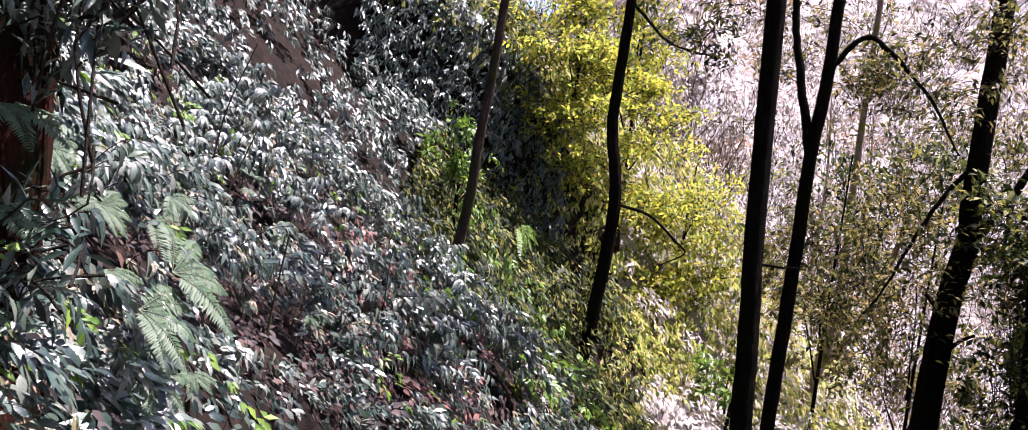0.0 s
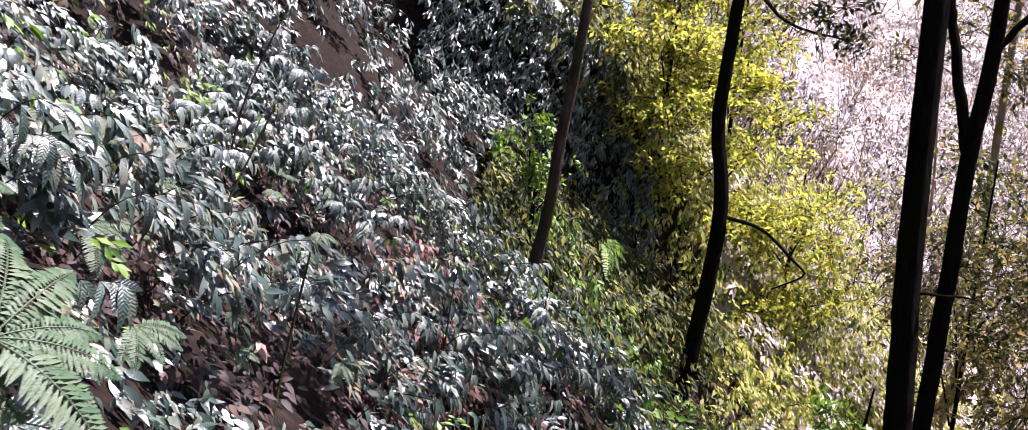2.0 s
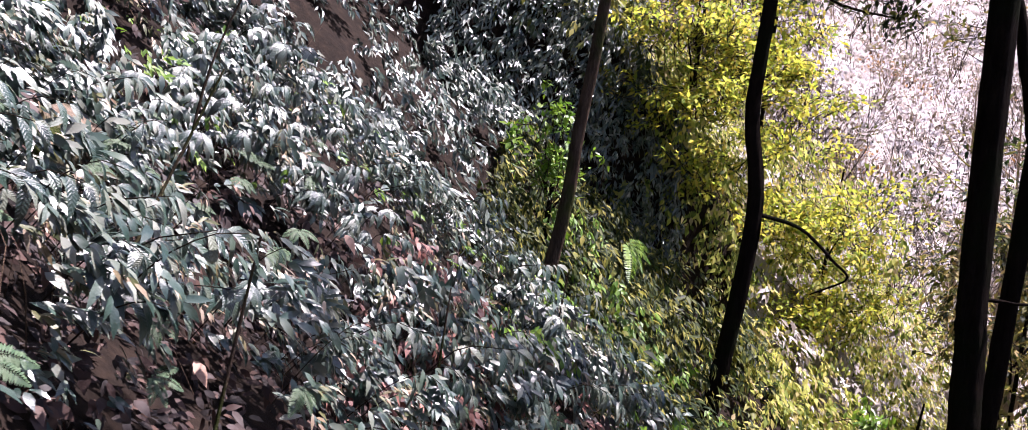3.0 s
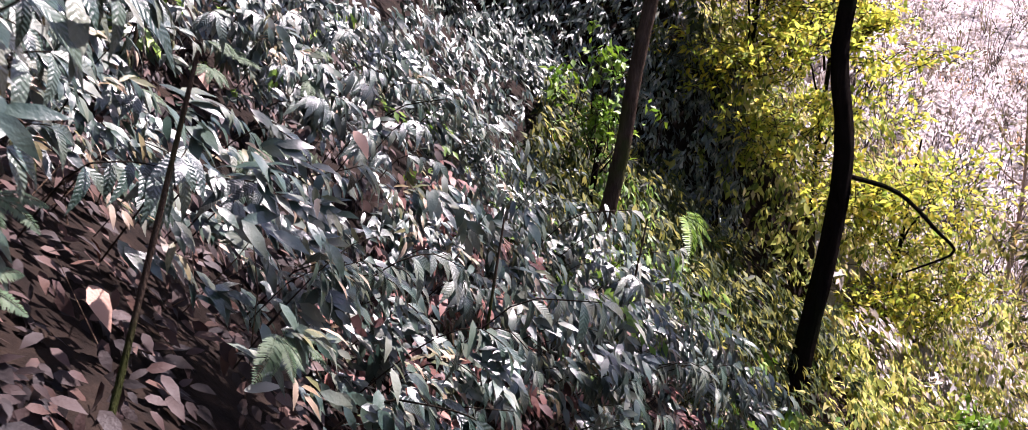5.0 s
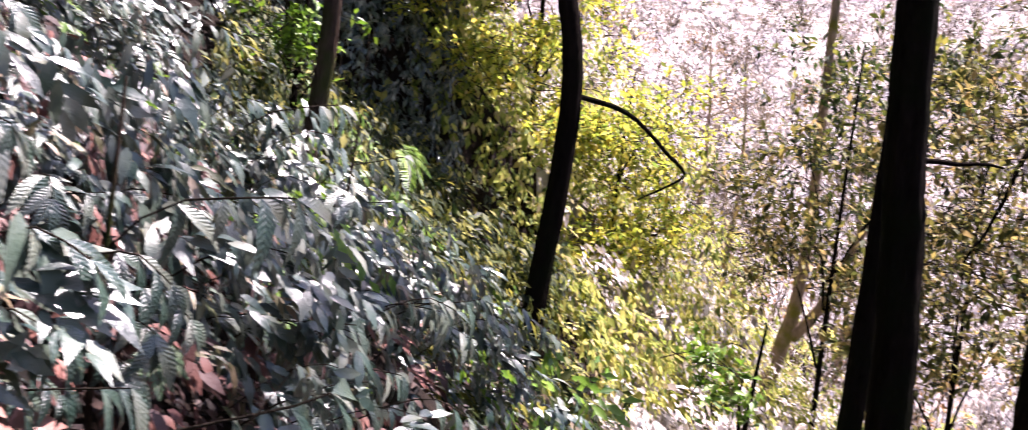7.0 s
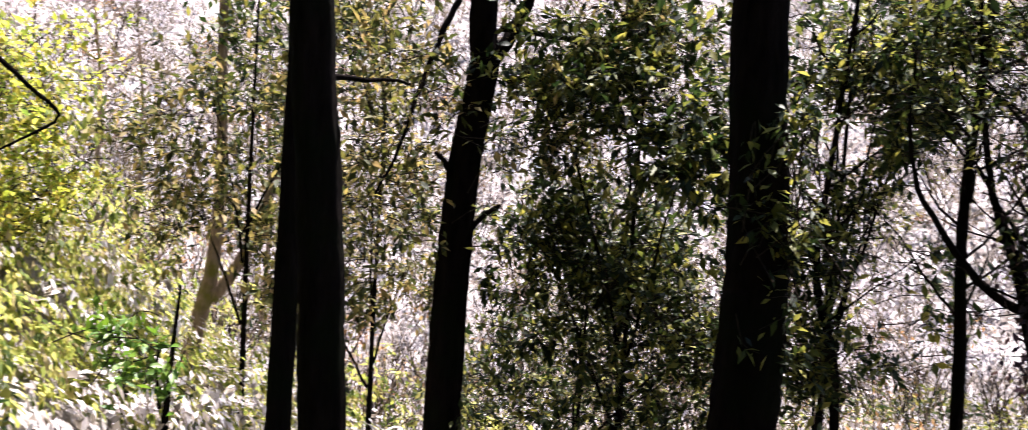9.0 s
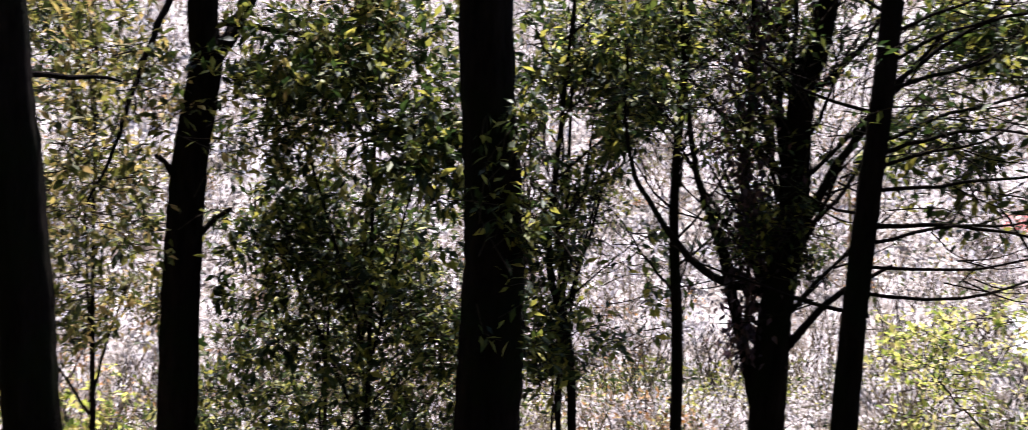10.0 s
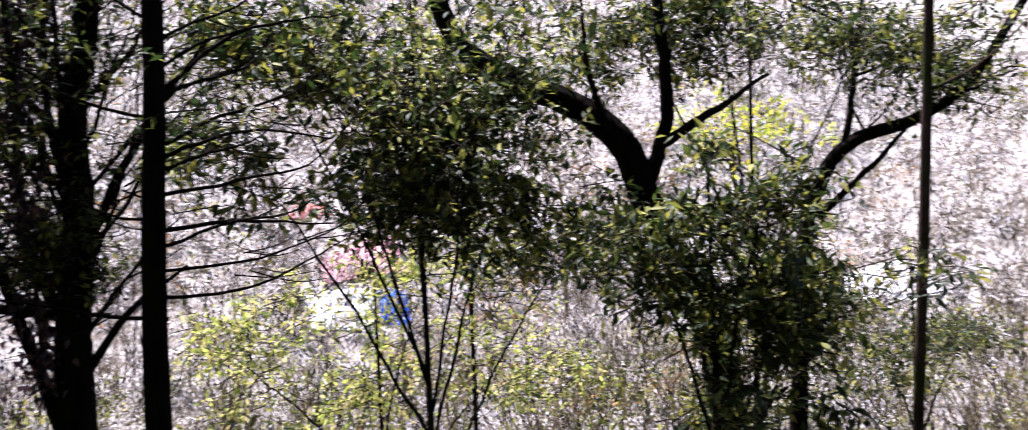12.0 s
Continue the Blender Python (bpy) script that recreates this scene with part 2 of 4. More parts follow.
def smooth_line(points, n):
    """A Catmull-Rom line of n points through a few."""
    p = np.asarray(points, float)
    p = np.vstack([2 * p[0] - p[1], p, 2 * p[-1] - p[-2]])
    out = []
    for u in np.linspace(0, len(p) - 3 - 1e-6, n):
        i = int(u)
        t = u - i
        a, b, c, d = p[i:i + 4]
        out.append(0.5 * (2 * b + (c - a) * t + (2 * a - 5 * b + 4 * c - d) * t * t + (3 * b - a - 3 * c + d) * t ** 3))
    return np.array(out)


def tubes_mesh(name, mat, lines, sides=4):
    vs, fs, o = [], [], 0
    for p, r in lines:
        v, q = tube_arrays(p, r, sides)
        vs.append(v)
        fs.append(q + o)
        o += len(v)
    return raw_mesh(name, np.vstack(vs), [np.vstack(fs)], mat)


def part(name, me, parent, label=""):
    ob = new(name, me)
    ob.parent = parent
    if label:
        tagged(ob, label)
    return ob


def smooth(me):
    me.polygons.foreach_set("use_smooth", np.ones(len(me.polygons), dtype=bool))
    return me


# ---- ground: the bank, the footpath bench, the gully, the valley and the far hillside ----
BANK_Y = [-12, -4, 0, 1.5, 3.4, 5.8, 6.7, 7.3, 8.6, 9.6, 10.8, 12.0, 13.2, 13.8, 14.5, 16.3, 22, 40]
BANK_Z = [2.2, 1.6, 1.1, 0.8, 0.3, 0.05, -0.15, 0.0, 0.35, 0.1, -0.1, 0.5, 1.0, 1.1, 3.3, 3.8, 4.6, 6.5]
PATH_Y = [-12, -4, 0, 1.2, 2.45, 3.73, 4.6, 5.4, 6.4]
PATH_Z = [1.2, 0.4, 0.0, -0.15, -0.32, -0.85, -1.12, -1.4, -1.75]
PATH_X = [0.3, 0.1, 0.0, -0.17, -0.17, -0.47, -0.45, -0.03, 0.9]


def sstep(a, b, x):
    t = np.clip((x - a) / (b - a), 0, 1)
    return t * t * (3 - 2 * t)


def wave(x, y, s, k):
    return (np.sin(x * s + 1.3 * k) * np.cos(y * s * 1.17 - 0.7 * k) + 0.6 * np.sin(x * s * 2.1 + y * s * 1.7 + k))


def height(x, y):
    """The ground's height."""
    x, y = np.asarray(x, float), np.asarray(y, float)
    z0 = np.interp(y, BANK_Y, BANK_Z) - 0.38
    up = np.where(x < -4, 2.4 + (-4 - np.maximum(x, -34)) * 0.98, -(np.minimum(x, 1.5) + 1) * 0.8)
    down = -(np.clip(x, 1.5, 8) - 1.5) * 0.5 - (np.clip(x, 8, 16) - 8) * 0.22
    z = z0 + up + down
    z = z + 0.06 * wave(x, y, 1.9, 1) * sstep(40, 10, np.abs(x)) + 0.25 * wave(x, y, 0.45, 2) * sstep(1.0, 5, np.abs(x))
    z = z - 0.5 * np.clip(x, 0, 6) * sstep(13.4, 15, y)
    # bench of the footpath
    px, pz = np.interp(y, PATH_Y, PATH_X), np.interp(y, PATH_Y, PATH_Z)
    w = (1 - sstep(0.3, 0.75, np.abs(x - px))) * (1 - sstep(5.6, 6.6, y))
    z = z * (1 - w) + pz * w
    # head of the valley and the opposite hillside
    floor = -7.0 + 0.3 * wave(x, y, 0.35, 4)
    deep = sstep(6, 15, x)
    z = z * (1 - deep) + floor * deep
    rise = 0.42 * np.clip(x - 25, 0, 80) + 0.5 * np.clip(y - 24, 0, 60) * sstep(1, 9, x)
    z = z + rise + wave(x, y, 0.16, 5) * sstep(24, 34, np.maximum(x, y))
    return z


def axis(fine, far):
    a = np.arange(fine[0], fine[1], 0.16)
    g = [0.22]
    while sum(g) < far:
        g.append(g[-1] * 1.09)
    g = np.cumsum(g)
    return np.concatenate([fine[0] - g[::-1], a, a[-1] + g])


gx, gy = axis((-6, 5), 1600), axis((-2, 18), 1600)
GX, GY = np.meshgrid(gx, gy)
GZ = height(GX, GY)
nx, ny = len(gx), len(gy)
gi = np.arange((nx - 1) * (ny - 1))
r0 = (gi // (nx - 1)) * nx + gi % (nx - 1)
gq = np.stack([r0, r0 + 1, r0 + nx + 1, r0 + nx], -1)
cx, cy = GX.ravel()[r0], GY.ravel()[r0]
# Split between the shade-darkened soil and the glare-paled valley ground.
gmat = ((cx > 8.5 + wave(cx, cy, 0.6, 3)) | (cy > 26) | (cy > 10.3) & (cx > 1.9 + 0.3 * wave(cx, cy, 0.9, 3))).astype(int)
ground = new("ground", smooth(raw_mesh("ground", np.stack([GX.ravel(), GY.ravel(), GZ.ravel()], -1), [gq], [MAT_SOIL_SHADE, MAT_VALLEY_GLARE], gmat)))
tagged(ground, "steep forest bank, soil darkened for shade, falling to a valley paled for sun", "ground", kind="structure")


def normal_at(x, y):
    e = 0.15
    n = np.stack([height(x - e, y) - height(x + e, y), height(x, y - e) - height(x, y + e), np.full(np.shape(x), 2 * e)], -1)
    return unit(n)


# ---- undergrowth of the bank ----
def spray(n_leaves, size, reach, slim=0.36, place=0):
    """One leaf of many shoots, set alternately along them; y is the way the shoot hangs, z is out of the bank."""
    a = (1 if place % 2 else -1) * rng.normal(0.5, 0.22, n_leaves) * (1 if place else 0)
    way = np.stack([np.sin(a), np.cos(a) * 0.9 + 0.25, rng.normal(-0.22, 0.16, n_leaves)], -1)
    up = np.stack([np.sign(a) * 0.12 + rng.normal(0, 0.14, n_leaves), rng.normal(0.1, 0.14, n_leaves), np.ones(n_leaves)], -1)
    ln = size * rng.uniform(0.7, 1.25, n_leaves)
    base = np.stack([rng.normal(0, reach * 0.35, n_leaves), -0.34 * size * ((place + 1) // 2) + rng.normal(0, reach * 0.35, n_leaves), rng.normal(0, reach * 0.3, n_leaves)], -1)
    return base, way, up, ln, ln * slim * rng.uniform(0.85, 1.2, n_leaves)


def bank_frames(x, y, lean=0.6):
    """Axes on the bank: out of it, and down it."""
    n = normal_at(x, y)
    out = unit(n * 0.55 + np.array([0.42, -0.4, 0.5]))
    down = np.stack([n[:, 0], n[:, 1], np.full(len(n), -0.75 * lean)], -1) + rng.normal(0, 0.28, (len(n), 3))
    down = unit(down - out * np.sum(down * out, -1, keepdims=True))
    return out, down


def spray_stuff(name, x, y, lift, mat, leaves=6, size=0.085, reach=0.03, form=FINE, slim=0.36, label="", lean=0.6):
    """Many leafy shoots as one object."""
    z = height(x, y)
    n = len(x)
    out, down = bank_frames(x, y, lean)
    o = np.stack([x, y, z], -1) + out * lift[:, None]
    out = unit(out + rng.normal(0, 0.34, out.shape))
    down = unit(down - out * np.sum(down * out, -1, keepdims=True))
    side = np.cross(down, out)
    sc = rng.uniform(0.75, 1.3, n)
    B, W, U, L, WD = [], [], [], [], []
    for i in range(leaves):
        b, w, u, l, wd = spray(n, size, reach, slim, i)
        to = lambda v: side * v[:, 0:1] + down * v[:, 1:2] + out * v[:, 2:3]
        B.append(o + to(b) * sc[:, None])
        W.append(to(w))
        U.append(to(u))
        L.append(l * sc)
        WD.append(wd * sc)
    me = leaf_mesh(name, mat, np.vstack(B), np.vstack(W), np.vstack(U), np.concatenate(L), np.concatenate(WD), form)
    return tagged(new(name, me), label, "undergrowth", kind="stuff")


def scatter(n, x0, x1, y0, y1, keep=None):
    x, y = rng.uniform(x0, x1, n), rng.uniform(y0, y1, n)
    if keep is not None:
        k = keep(x, y)
        x, y = x[k], y[k]
    return x, y


def off_path(x, y):
    return (np.abs(x - np.interp(y, PATH_Y, PATH_X)) > 0.62) | (y > 6.3)


def clumpy(x, y, s=2.6, k=0.0, cut=-0.2):
    return wave(x, y, s, 3 + k) + 0.7 * wave(x, y, s * 2.3, 8 + k) > cut + rng.normal(0, 0.25, np.shape(x))


def twig_stuff(name, x, y, count, length, thick, mat, label, spread=0.55):
    """Bare upright twigs in bunches as one object: three-sided tapered rods with a bend."""
    n = len(x)
    at = np.repeat(np.stack([x, y, height(x, y) - 0.05], -1), count, axis=0)
    m = n * count
    at[:, :2] += rng.normal(0, 0.12, (m, 2))
    d = unit(np.stack([rng.normal(0, spread, m), rng.normal(0, spread, m), np.ones(m)], -1))
    ln = length * rng.uniform(0.45, 1.3, m)
    side = unit(np.cross(d, rng.normal(size=(m, 3))))
    other = np.cross(d, side)
    mid = at + d * (ln * 0.5)[:, None] + side * (ln * 0.06)[:, None]
    tip = at + d * ln[:, None] + rng.normal(0, 0.08, (m, 3)) * ln[:, None]
    rings = []
    for c, r in ((at, thick), (mid, thick * 0.7), (tip, thick * 0.25)):
        for a in (0.0, 2.094, 4.189):
            rings.append(c + (side * math.cos(a) + other * math.sin(a)) * r)
    v = np.stack(rings, 1).reshape(-1, 3)
    q = np.array([(k + j, k + (j + 1) % 3, k + 3 + (j + 1) % 3, k + 3 + j) for k in (0, 3) for j in range(3)])
    f = (q[None] + (np.arange(m) * 9)[:, None, None]).reshape(-1, 4)
    return tagged(new(name, raw_mesh(name, v, [f], mat)), label, "undergrowth", kind="stuff")


def mound(x, y):
    """0 in the dark hollows between the hanging drapes of leaves, 1 on their crests."""
    a = wave(x + 0.5 * y, y - 0.3 * x, 2.7, 3) + 0.8 * wave(x, y, 5.3, 8) + 0.5 * wave(x, y, 9.1, 2)
    return sstep(-1.1, 1.5, a)


def hollow(x, y):
    """1 in the dark, sparsely grown scoop of the bank beside the path."""
    return np.exp(-((x + 1.75) ** 2 / 0.45 + (y - 5.75) ** 2 / 0.9))


def drape(n, x0, x1, y0, y1, low, keep):
    """Feet and lifts of shoots, thick on the crests and thin in the hollows."""
    x, y = scatter(n, x0, x1, y0, y1, keep)
    m = mound(x, y)
    k = rng.uniform(0, 1, len(x)) < (low + (1 - low) * sstep(0.42, 0.8, m)) * (1 - 0.6 * hollow(x, y))
    x, y, m = x[k], y[k], m[k]
    beside = np.where(y > 6.6, 1.0, sstep(0.55, 1.3, np.abs(x - np.interp(y, PATH_Y, PATH_X))))
    return x, y, 0.03 + (0.56 * m * rng.uniform(0.3, 1.0, len(x)) + 0.08 * rng.uniform(0, 1, len(x))) * beside


near = lambda a, b: off_path(a, b) & (a < 0.7) & (np.hypot(a + 0.5, b - 4.4) > 1.2)
x, y, up_ = drape(20000, -4.2, 0.8, 2.2, 9.6, 0.03, near)
spray_stuff("undergrowth", x, y, up_, MAT_BANK, 6, 0.078, 0.03, slim=0.32, label="dense glossy dark green undergrowth leaves on the bank")
x, y, up_ = drape(6500, -4.2, 0.8, 2.2, 9.6, 0.04, near)
spray_stuff("undergrowth", x, y, up_ * 0.9, MAT_OLIVE, 6, 0.06, 0.03, slim=0.24, label="narrow olive and brownish leaves among the undergrowth")
x, y, up_ = drape(700, -4.2, 0.7, 2.6, 9.4, 0.0, near)
twig_stuff("undergrowth_stems", x, y, 3, 0.55, 0.0028, MAT_STEM, "thin bare brown stems in the undergrowth", 0.8)
x, y = scatter(1900, -4.2, 0.8, 2.4, 9.6, lambda a, b: off_path(a, b) & (hollow(a, b) < 0.25) & clumpy(a, b, 1.7, 5, 0.6))
spray_stuff("undergrowth", x, y, rng.uniform(0.1, 0.5, len(x)), MAT_FRESH, 5, 0.06, 0.03, PLAIN, slim=0.4, label="fresh yellow-green small leaves among the undergrowth")
x, y = scatter(1900, -4.2, 0.9, 2.4, 9.4, lambda a, b: off_path(a, b) & (hollow(a, b) < 0.3) & (np.hypot(a + 0.5, b - 4.4) > 1.3) & (mound(a, b) < 0.5))
spray_stuff("fallen_leaves", x, y, rng.uniform(0.0, 0.3, len(x)), MAT_DEAD, 4, 0.07, 0.04, FINE, slim=0.4, label="withered red-brown leaves caught in the undergrowth")
x, y = scatter(420, -1.5, -0.2, 6.3, 8.3)
spray_stuff("fallen_leaves", x, y, rng.uniform(0.05, 0.38, len(x)), MAT_RED, 4, 0.07, 0.05, FINE, slim=0.4, label="curled reddish withered leaves caught in the undergrowth")
x, y = scatter(900, -2.6, -0.3, 4.6, 8.0, lambda a, b: off_path(a, b))
spray_stuff("fallen_leaves", x, y, rng.uniform(0.0, 0.12, len(x)), MAT_DEAD, 5, 0.06, 0.06, FINE, slim=0.42, label="dark red-brown fallen leaves on the soil of the bank")
x, y, up_ = drape(8500, -10, -4.0, 2.5, 14, 0.03, None)
spray_stuff("undergrowth", x, y, up_ * 1.2, MAT_BANK, 5, 0.11, 0.06, PLAIN, slim=0.34, label="glossy green undergrowth higher up the bank")
# Dark leaf colour here stands for the gully's shade.
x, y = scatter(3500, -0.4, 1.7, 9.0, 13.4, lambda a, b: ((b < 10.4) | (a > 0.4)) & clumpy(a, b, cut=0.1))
spray_stuff("undergrowth", x, y, rng.uniform(0.03, 0.7, len(x)), MAT_SHADED_CROWN, 5, 0.10, 0.06, PLAIN, label="gully undergrowth, leaves coloured dark for shade")
x, y = scatter(4200, -0.3, 3.8, 8.3, 14.5, lambda a, b: (a > 0.1 * b + 0.1) & ((a < 2.3) | (b > 13.5)) & clumpy(a, b, 1.9, 1, 0.1))
spray_stuff("undergrowth", x, y, rng.uniform(0.1, 0.7, len(x)), MAT_GULLY, 6, 0.09, 0.06, PLAIN, 0.42, label="yellow-green leafy growth at the gully's edge")

x, y, up_ = drape(7500, -6, -0.4, 9.2, 13.6, 0.02, lambda a, b: (a < -1.25) | (b < 10.5))
spray_stuff("undergrowth", x, y, up_, MAT_BANK, 5, 0.095, 0.05, PLAIN, slim=0.34, label="glossy dark undergrowth reaching the gully")
x, y = scatter(1400, -0.9, 1.0, 8.0, 12.4, lambda a, b: (a < 0.1 * b + 0.1) & clumpy(a, b, 1.6, 17, 0.3))
spray_stuff("undergrowth", x, y, rng.uniform(0.1, 0.6, len(x)), MAT_FRESH, 6, 0.075, 0.05, PLAIN, 0.4, label="bright green leafy sprigs at the lip of the gully")
x, y = scatter(2300, -2.5, 0.8, 13.6, 14.7)
spray_stuff("creeper", x, y, rng.uniform(0.02, 0.35, len(x)), MAT_BANK, 6, 0.1, 0.06, PLAIN, slim=0.3, label="dark creepers hanging on the shaded gully wall")

# ---- yellow-green thicket on the spur beyond the gully ----
x, y = scatter(20000, -3, 7, 12.6, 21, lambda a, b: (a > 0.02 * b - 0.05) & ((b > 13.8) | (a > 1.3)) & clumpy(a, b, 1.3, 2, -0.1))
spray_stuff("thicket", x, y, rng.uniform(0.05, 1.0, len(x)) ** 1.5 * (0.6 + 1.1 * sstep(-0.6, 1.2, wave(x, y, 1.1, 6))), MAT_GULLY, 6, 0.10, 0.09, PLAIN, 0.42, label="yellow-green thicket on the spur beyond the gully")

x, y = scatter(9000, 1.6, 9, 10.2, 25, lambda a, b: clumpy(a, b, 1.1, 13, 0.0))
spray_stuff("scrub", x, y, rng.uniform(0.05, 0.8, len(x)), MAT_SCRUB_GLARE, 6, 0.11, 0.1, PLAIN, 0.42, label="dry scrub at the mouth of the gully, paled as if sunlit", lean=0.2)
# The black of the gully comes from these leaves' colour, as painted shade.
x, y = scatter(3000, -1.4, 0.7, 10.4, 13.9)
spray_stuff("undergrowth", x, y, rng.uniform(0.0, 0.6, len(x)) ** 1.5, MAT_SHADED_CROWN, 5, 0.1, 0.06, PLAIN, label="undergrowth deep in the gully, shade put into its dark leaf colour")
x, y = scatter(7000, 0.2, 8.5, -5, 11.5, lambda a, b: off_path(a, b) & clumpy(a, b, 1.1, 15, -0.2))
spray_stuff("undergrowth", x, y, rng.uniform(0.02, 0.4, len(x)), MAT_SHADED_CROWN, 5, 0.11, 0.07, PLAIN, label="low dark undergrowth on the slope below the path")
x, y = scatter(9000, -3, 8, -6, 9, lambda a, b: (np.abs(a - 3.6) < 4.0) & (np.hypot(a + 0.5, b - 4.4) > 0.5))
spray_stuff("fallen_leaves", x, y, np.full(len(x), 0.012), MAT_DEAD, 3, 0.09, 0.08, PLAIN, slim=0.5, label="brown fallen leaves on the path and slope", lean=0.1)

# Growth over the wall: its shade is in the leaf colour too.
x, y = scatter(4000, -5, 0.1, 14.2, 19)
spray_stuff("undergrowth", x, y, rng.uniform(0.0, 0.8, len(x)) ** 1.4, MAT_SHADED_CROWN, 6, 0.12, 0.08, PLAIN, label="leafy growth above the gully wall, coloured dark as if in shade")
x, y = scatter(1500, -1.7, 0.3, 2.6, 6.6, lambda a, b: (np.abs(a - np.interp(b, PATH_Y, PATH_X)) > 0.34) & (hollow(a, b) < 0.4))
spray_stuff("undergrowth", x, y, rng.uniform(0.0, 0.16, len(x)), MAT_BANK, 5, 0.065, 0.03, slim=0.34, label="low glossy leaves along the edge of the path")
x, y = scatter(9000, 8, 25, -16, 16, lambda a, b: clumpy(a, b, 0.7, 21, 0.6))
spray_stuff("scrub", x, y, rng.uniform(0.05, 1.1, len(x)), MAT_SHADED_CROWN, 6, 0.15, 0.18, COARSE, 0.45, label="dark low bushes on the valley floor", lean=0.2)

# ---- far scrub: rounded bushes of dry leaves, and their bare twigs ----
def ball_points(n):
    """Random directions with the lower half folded up."""
    d = unit(rng.normal(size=(n, 3)))
    d[:, 2] = np.abs(d[:, 2])
    return d


def bush_stuff(name, x, y, radius, leaves, size, mat, label, slim=0.45, tall=0.9):
    """Many bushes as one object: leaves in every direction on and within low domes."""
    n = len(x)
    at = np.stack([x, y, height(x, y)], -1)
    B, W, U, L = [], [], [], []
    for i in range(leaves):
        d = ball_points(n)
        r = radius * rng.uniform(0.35, 1.0, n) ** 0.5
        B.append(at + d * r[:, None] * np.array([1, 1, tall]))
        W.append(d * 0.6 + rng.normal(0, 0.6, (n, 3)))
        U.append(rng.normal(0, 0.7, (n, 3)) + np.array([0, 0, 0.8]))
        L.append(size * rng.uniform(0.55, 1.3, n))
    L = np.concatenate(L)
    me = leaf_mesh(name, mat, np.vstack(B), np.vstack(W), np.vstack(U), L, L * slim, COARSE)
    return tagged(new(name, me), label, "undergrowth", kind="stuff")


def far_field(n, b0, b1, r0, r1, keep=None):
    bear, rad = radians(1) * rng.uniform(b0, b1, n), rng.uniform(r0, r1, n)
    x, y = np.sin(bear) * rad, 5 + np.cos(bear) * rad
    k = (x > 8.5) | (y > 23) & (x > 0)
    if keep is not None:
        k &= keep(x, y)
    return x[k], y[k]


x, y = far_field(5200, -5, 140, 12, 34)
bush_stuff("scrub", x, y, rng.uniform(0.3, 0.9, len(x)), 38, 0.13, MAT_SCRUB_GLARE, "pale dry scrub on the valley side, sun glare in its colour")
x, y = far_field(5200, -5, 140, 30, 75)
bush_stuff("scrub", x, y, rng.uniform(0.5, 1.5, len(x)), 36, 0.26, MAT_SCRUB_GLARE, "pale dry scrub on the opposite hillside, sun glare in its colour")
x, y = far_field(1500, 0, 135, 14, 60, lambda a, b: clumpy(a, b, 0.45, 11, 0.4))
bush_stuff("scrub", x, y, rng.uniform(0.5, 1.4, len(x)), 50, 0.2, MAT_SHADED_CROWN, "darker evergreen bushes on the opposite hillside", tall=1.2)
x, y = far_field(900, 0, 130, 14, 50, lambda a, b: clumpy(a, b, 0.3, 19, 0.5))
bush_stuff("scrub", x, y, rng.uniform(0.4, 1.1, len(x)), 45, 0.17, MAT_RUSSET, "russet and orange bushes on the opposite hillside", tall=1.1)
x, y = scatter(1500, 7, 26, -22, 24, lambda a, b: clumpy(a, b, 0.8, 6, 0.2))
bush_stuff("scrub", x, y, rng.uniform(0.35, 0.9, len(x)), 50, 0.13, MAT_GULLY, "yellow-green bushes on the valley floor")
x, y = far_field(2600, -5, 140, 12, 70)
twig_stuff("dry_twigs", x, y, 8, 1.9, 0.014, MAT_TWIG, "dark bare twigs standing in the scrub")
x, y = far_field(260, -5, 140, 20, 70)
twig_stuff("dry_twigs", x, y, 5, 3.6, 0.022, MAT_TWIG, "tall dark bare stems in the far scrub", 0.4)
x, y = far_field(1500, -5, 140, 14, 60)
twig_stuff("dry_twigs", x, y, 6, 2.4, 0.016, MAT_BARK_PALE, "pale bare stems standing in the scrub", 0.3)


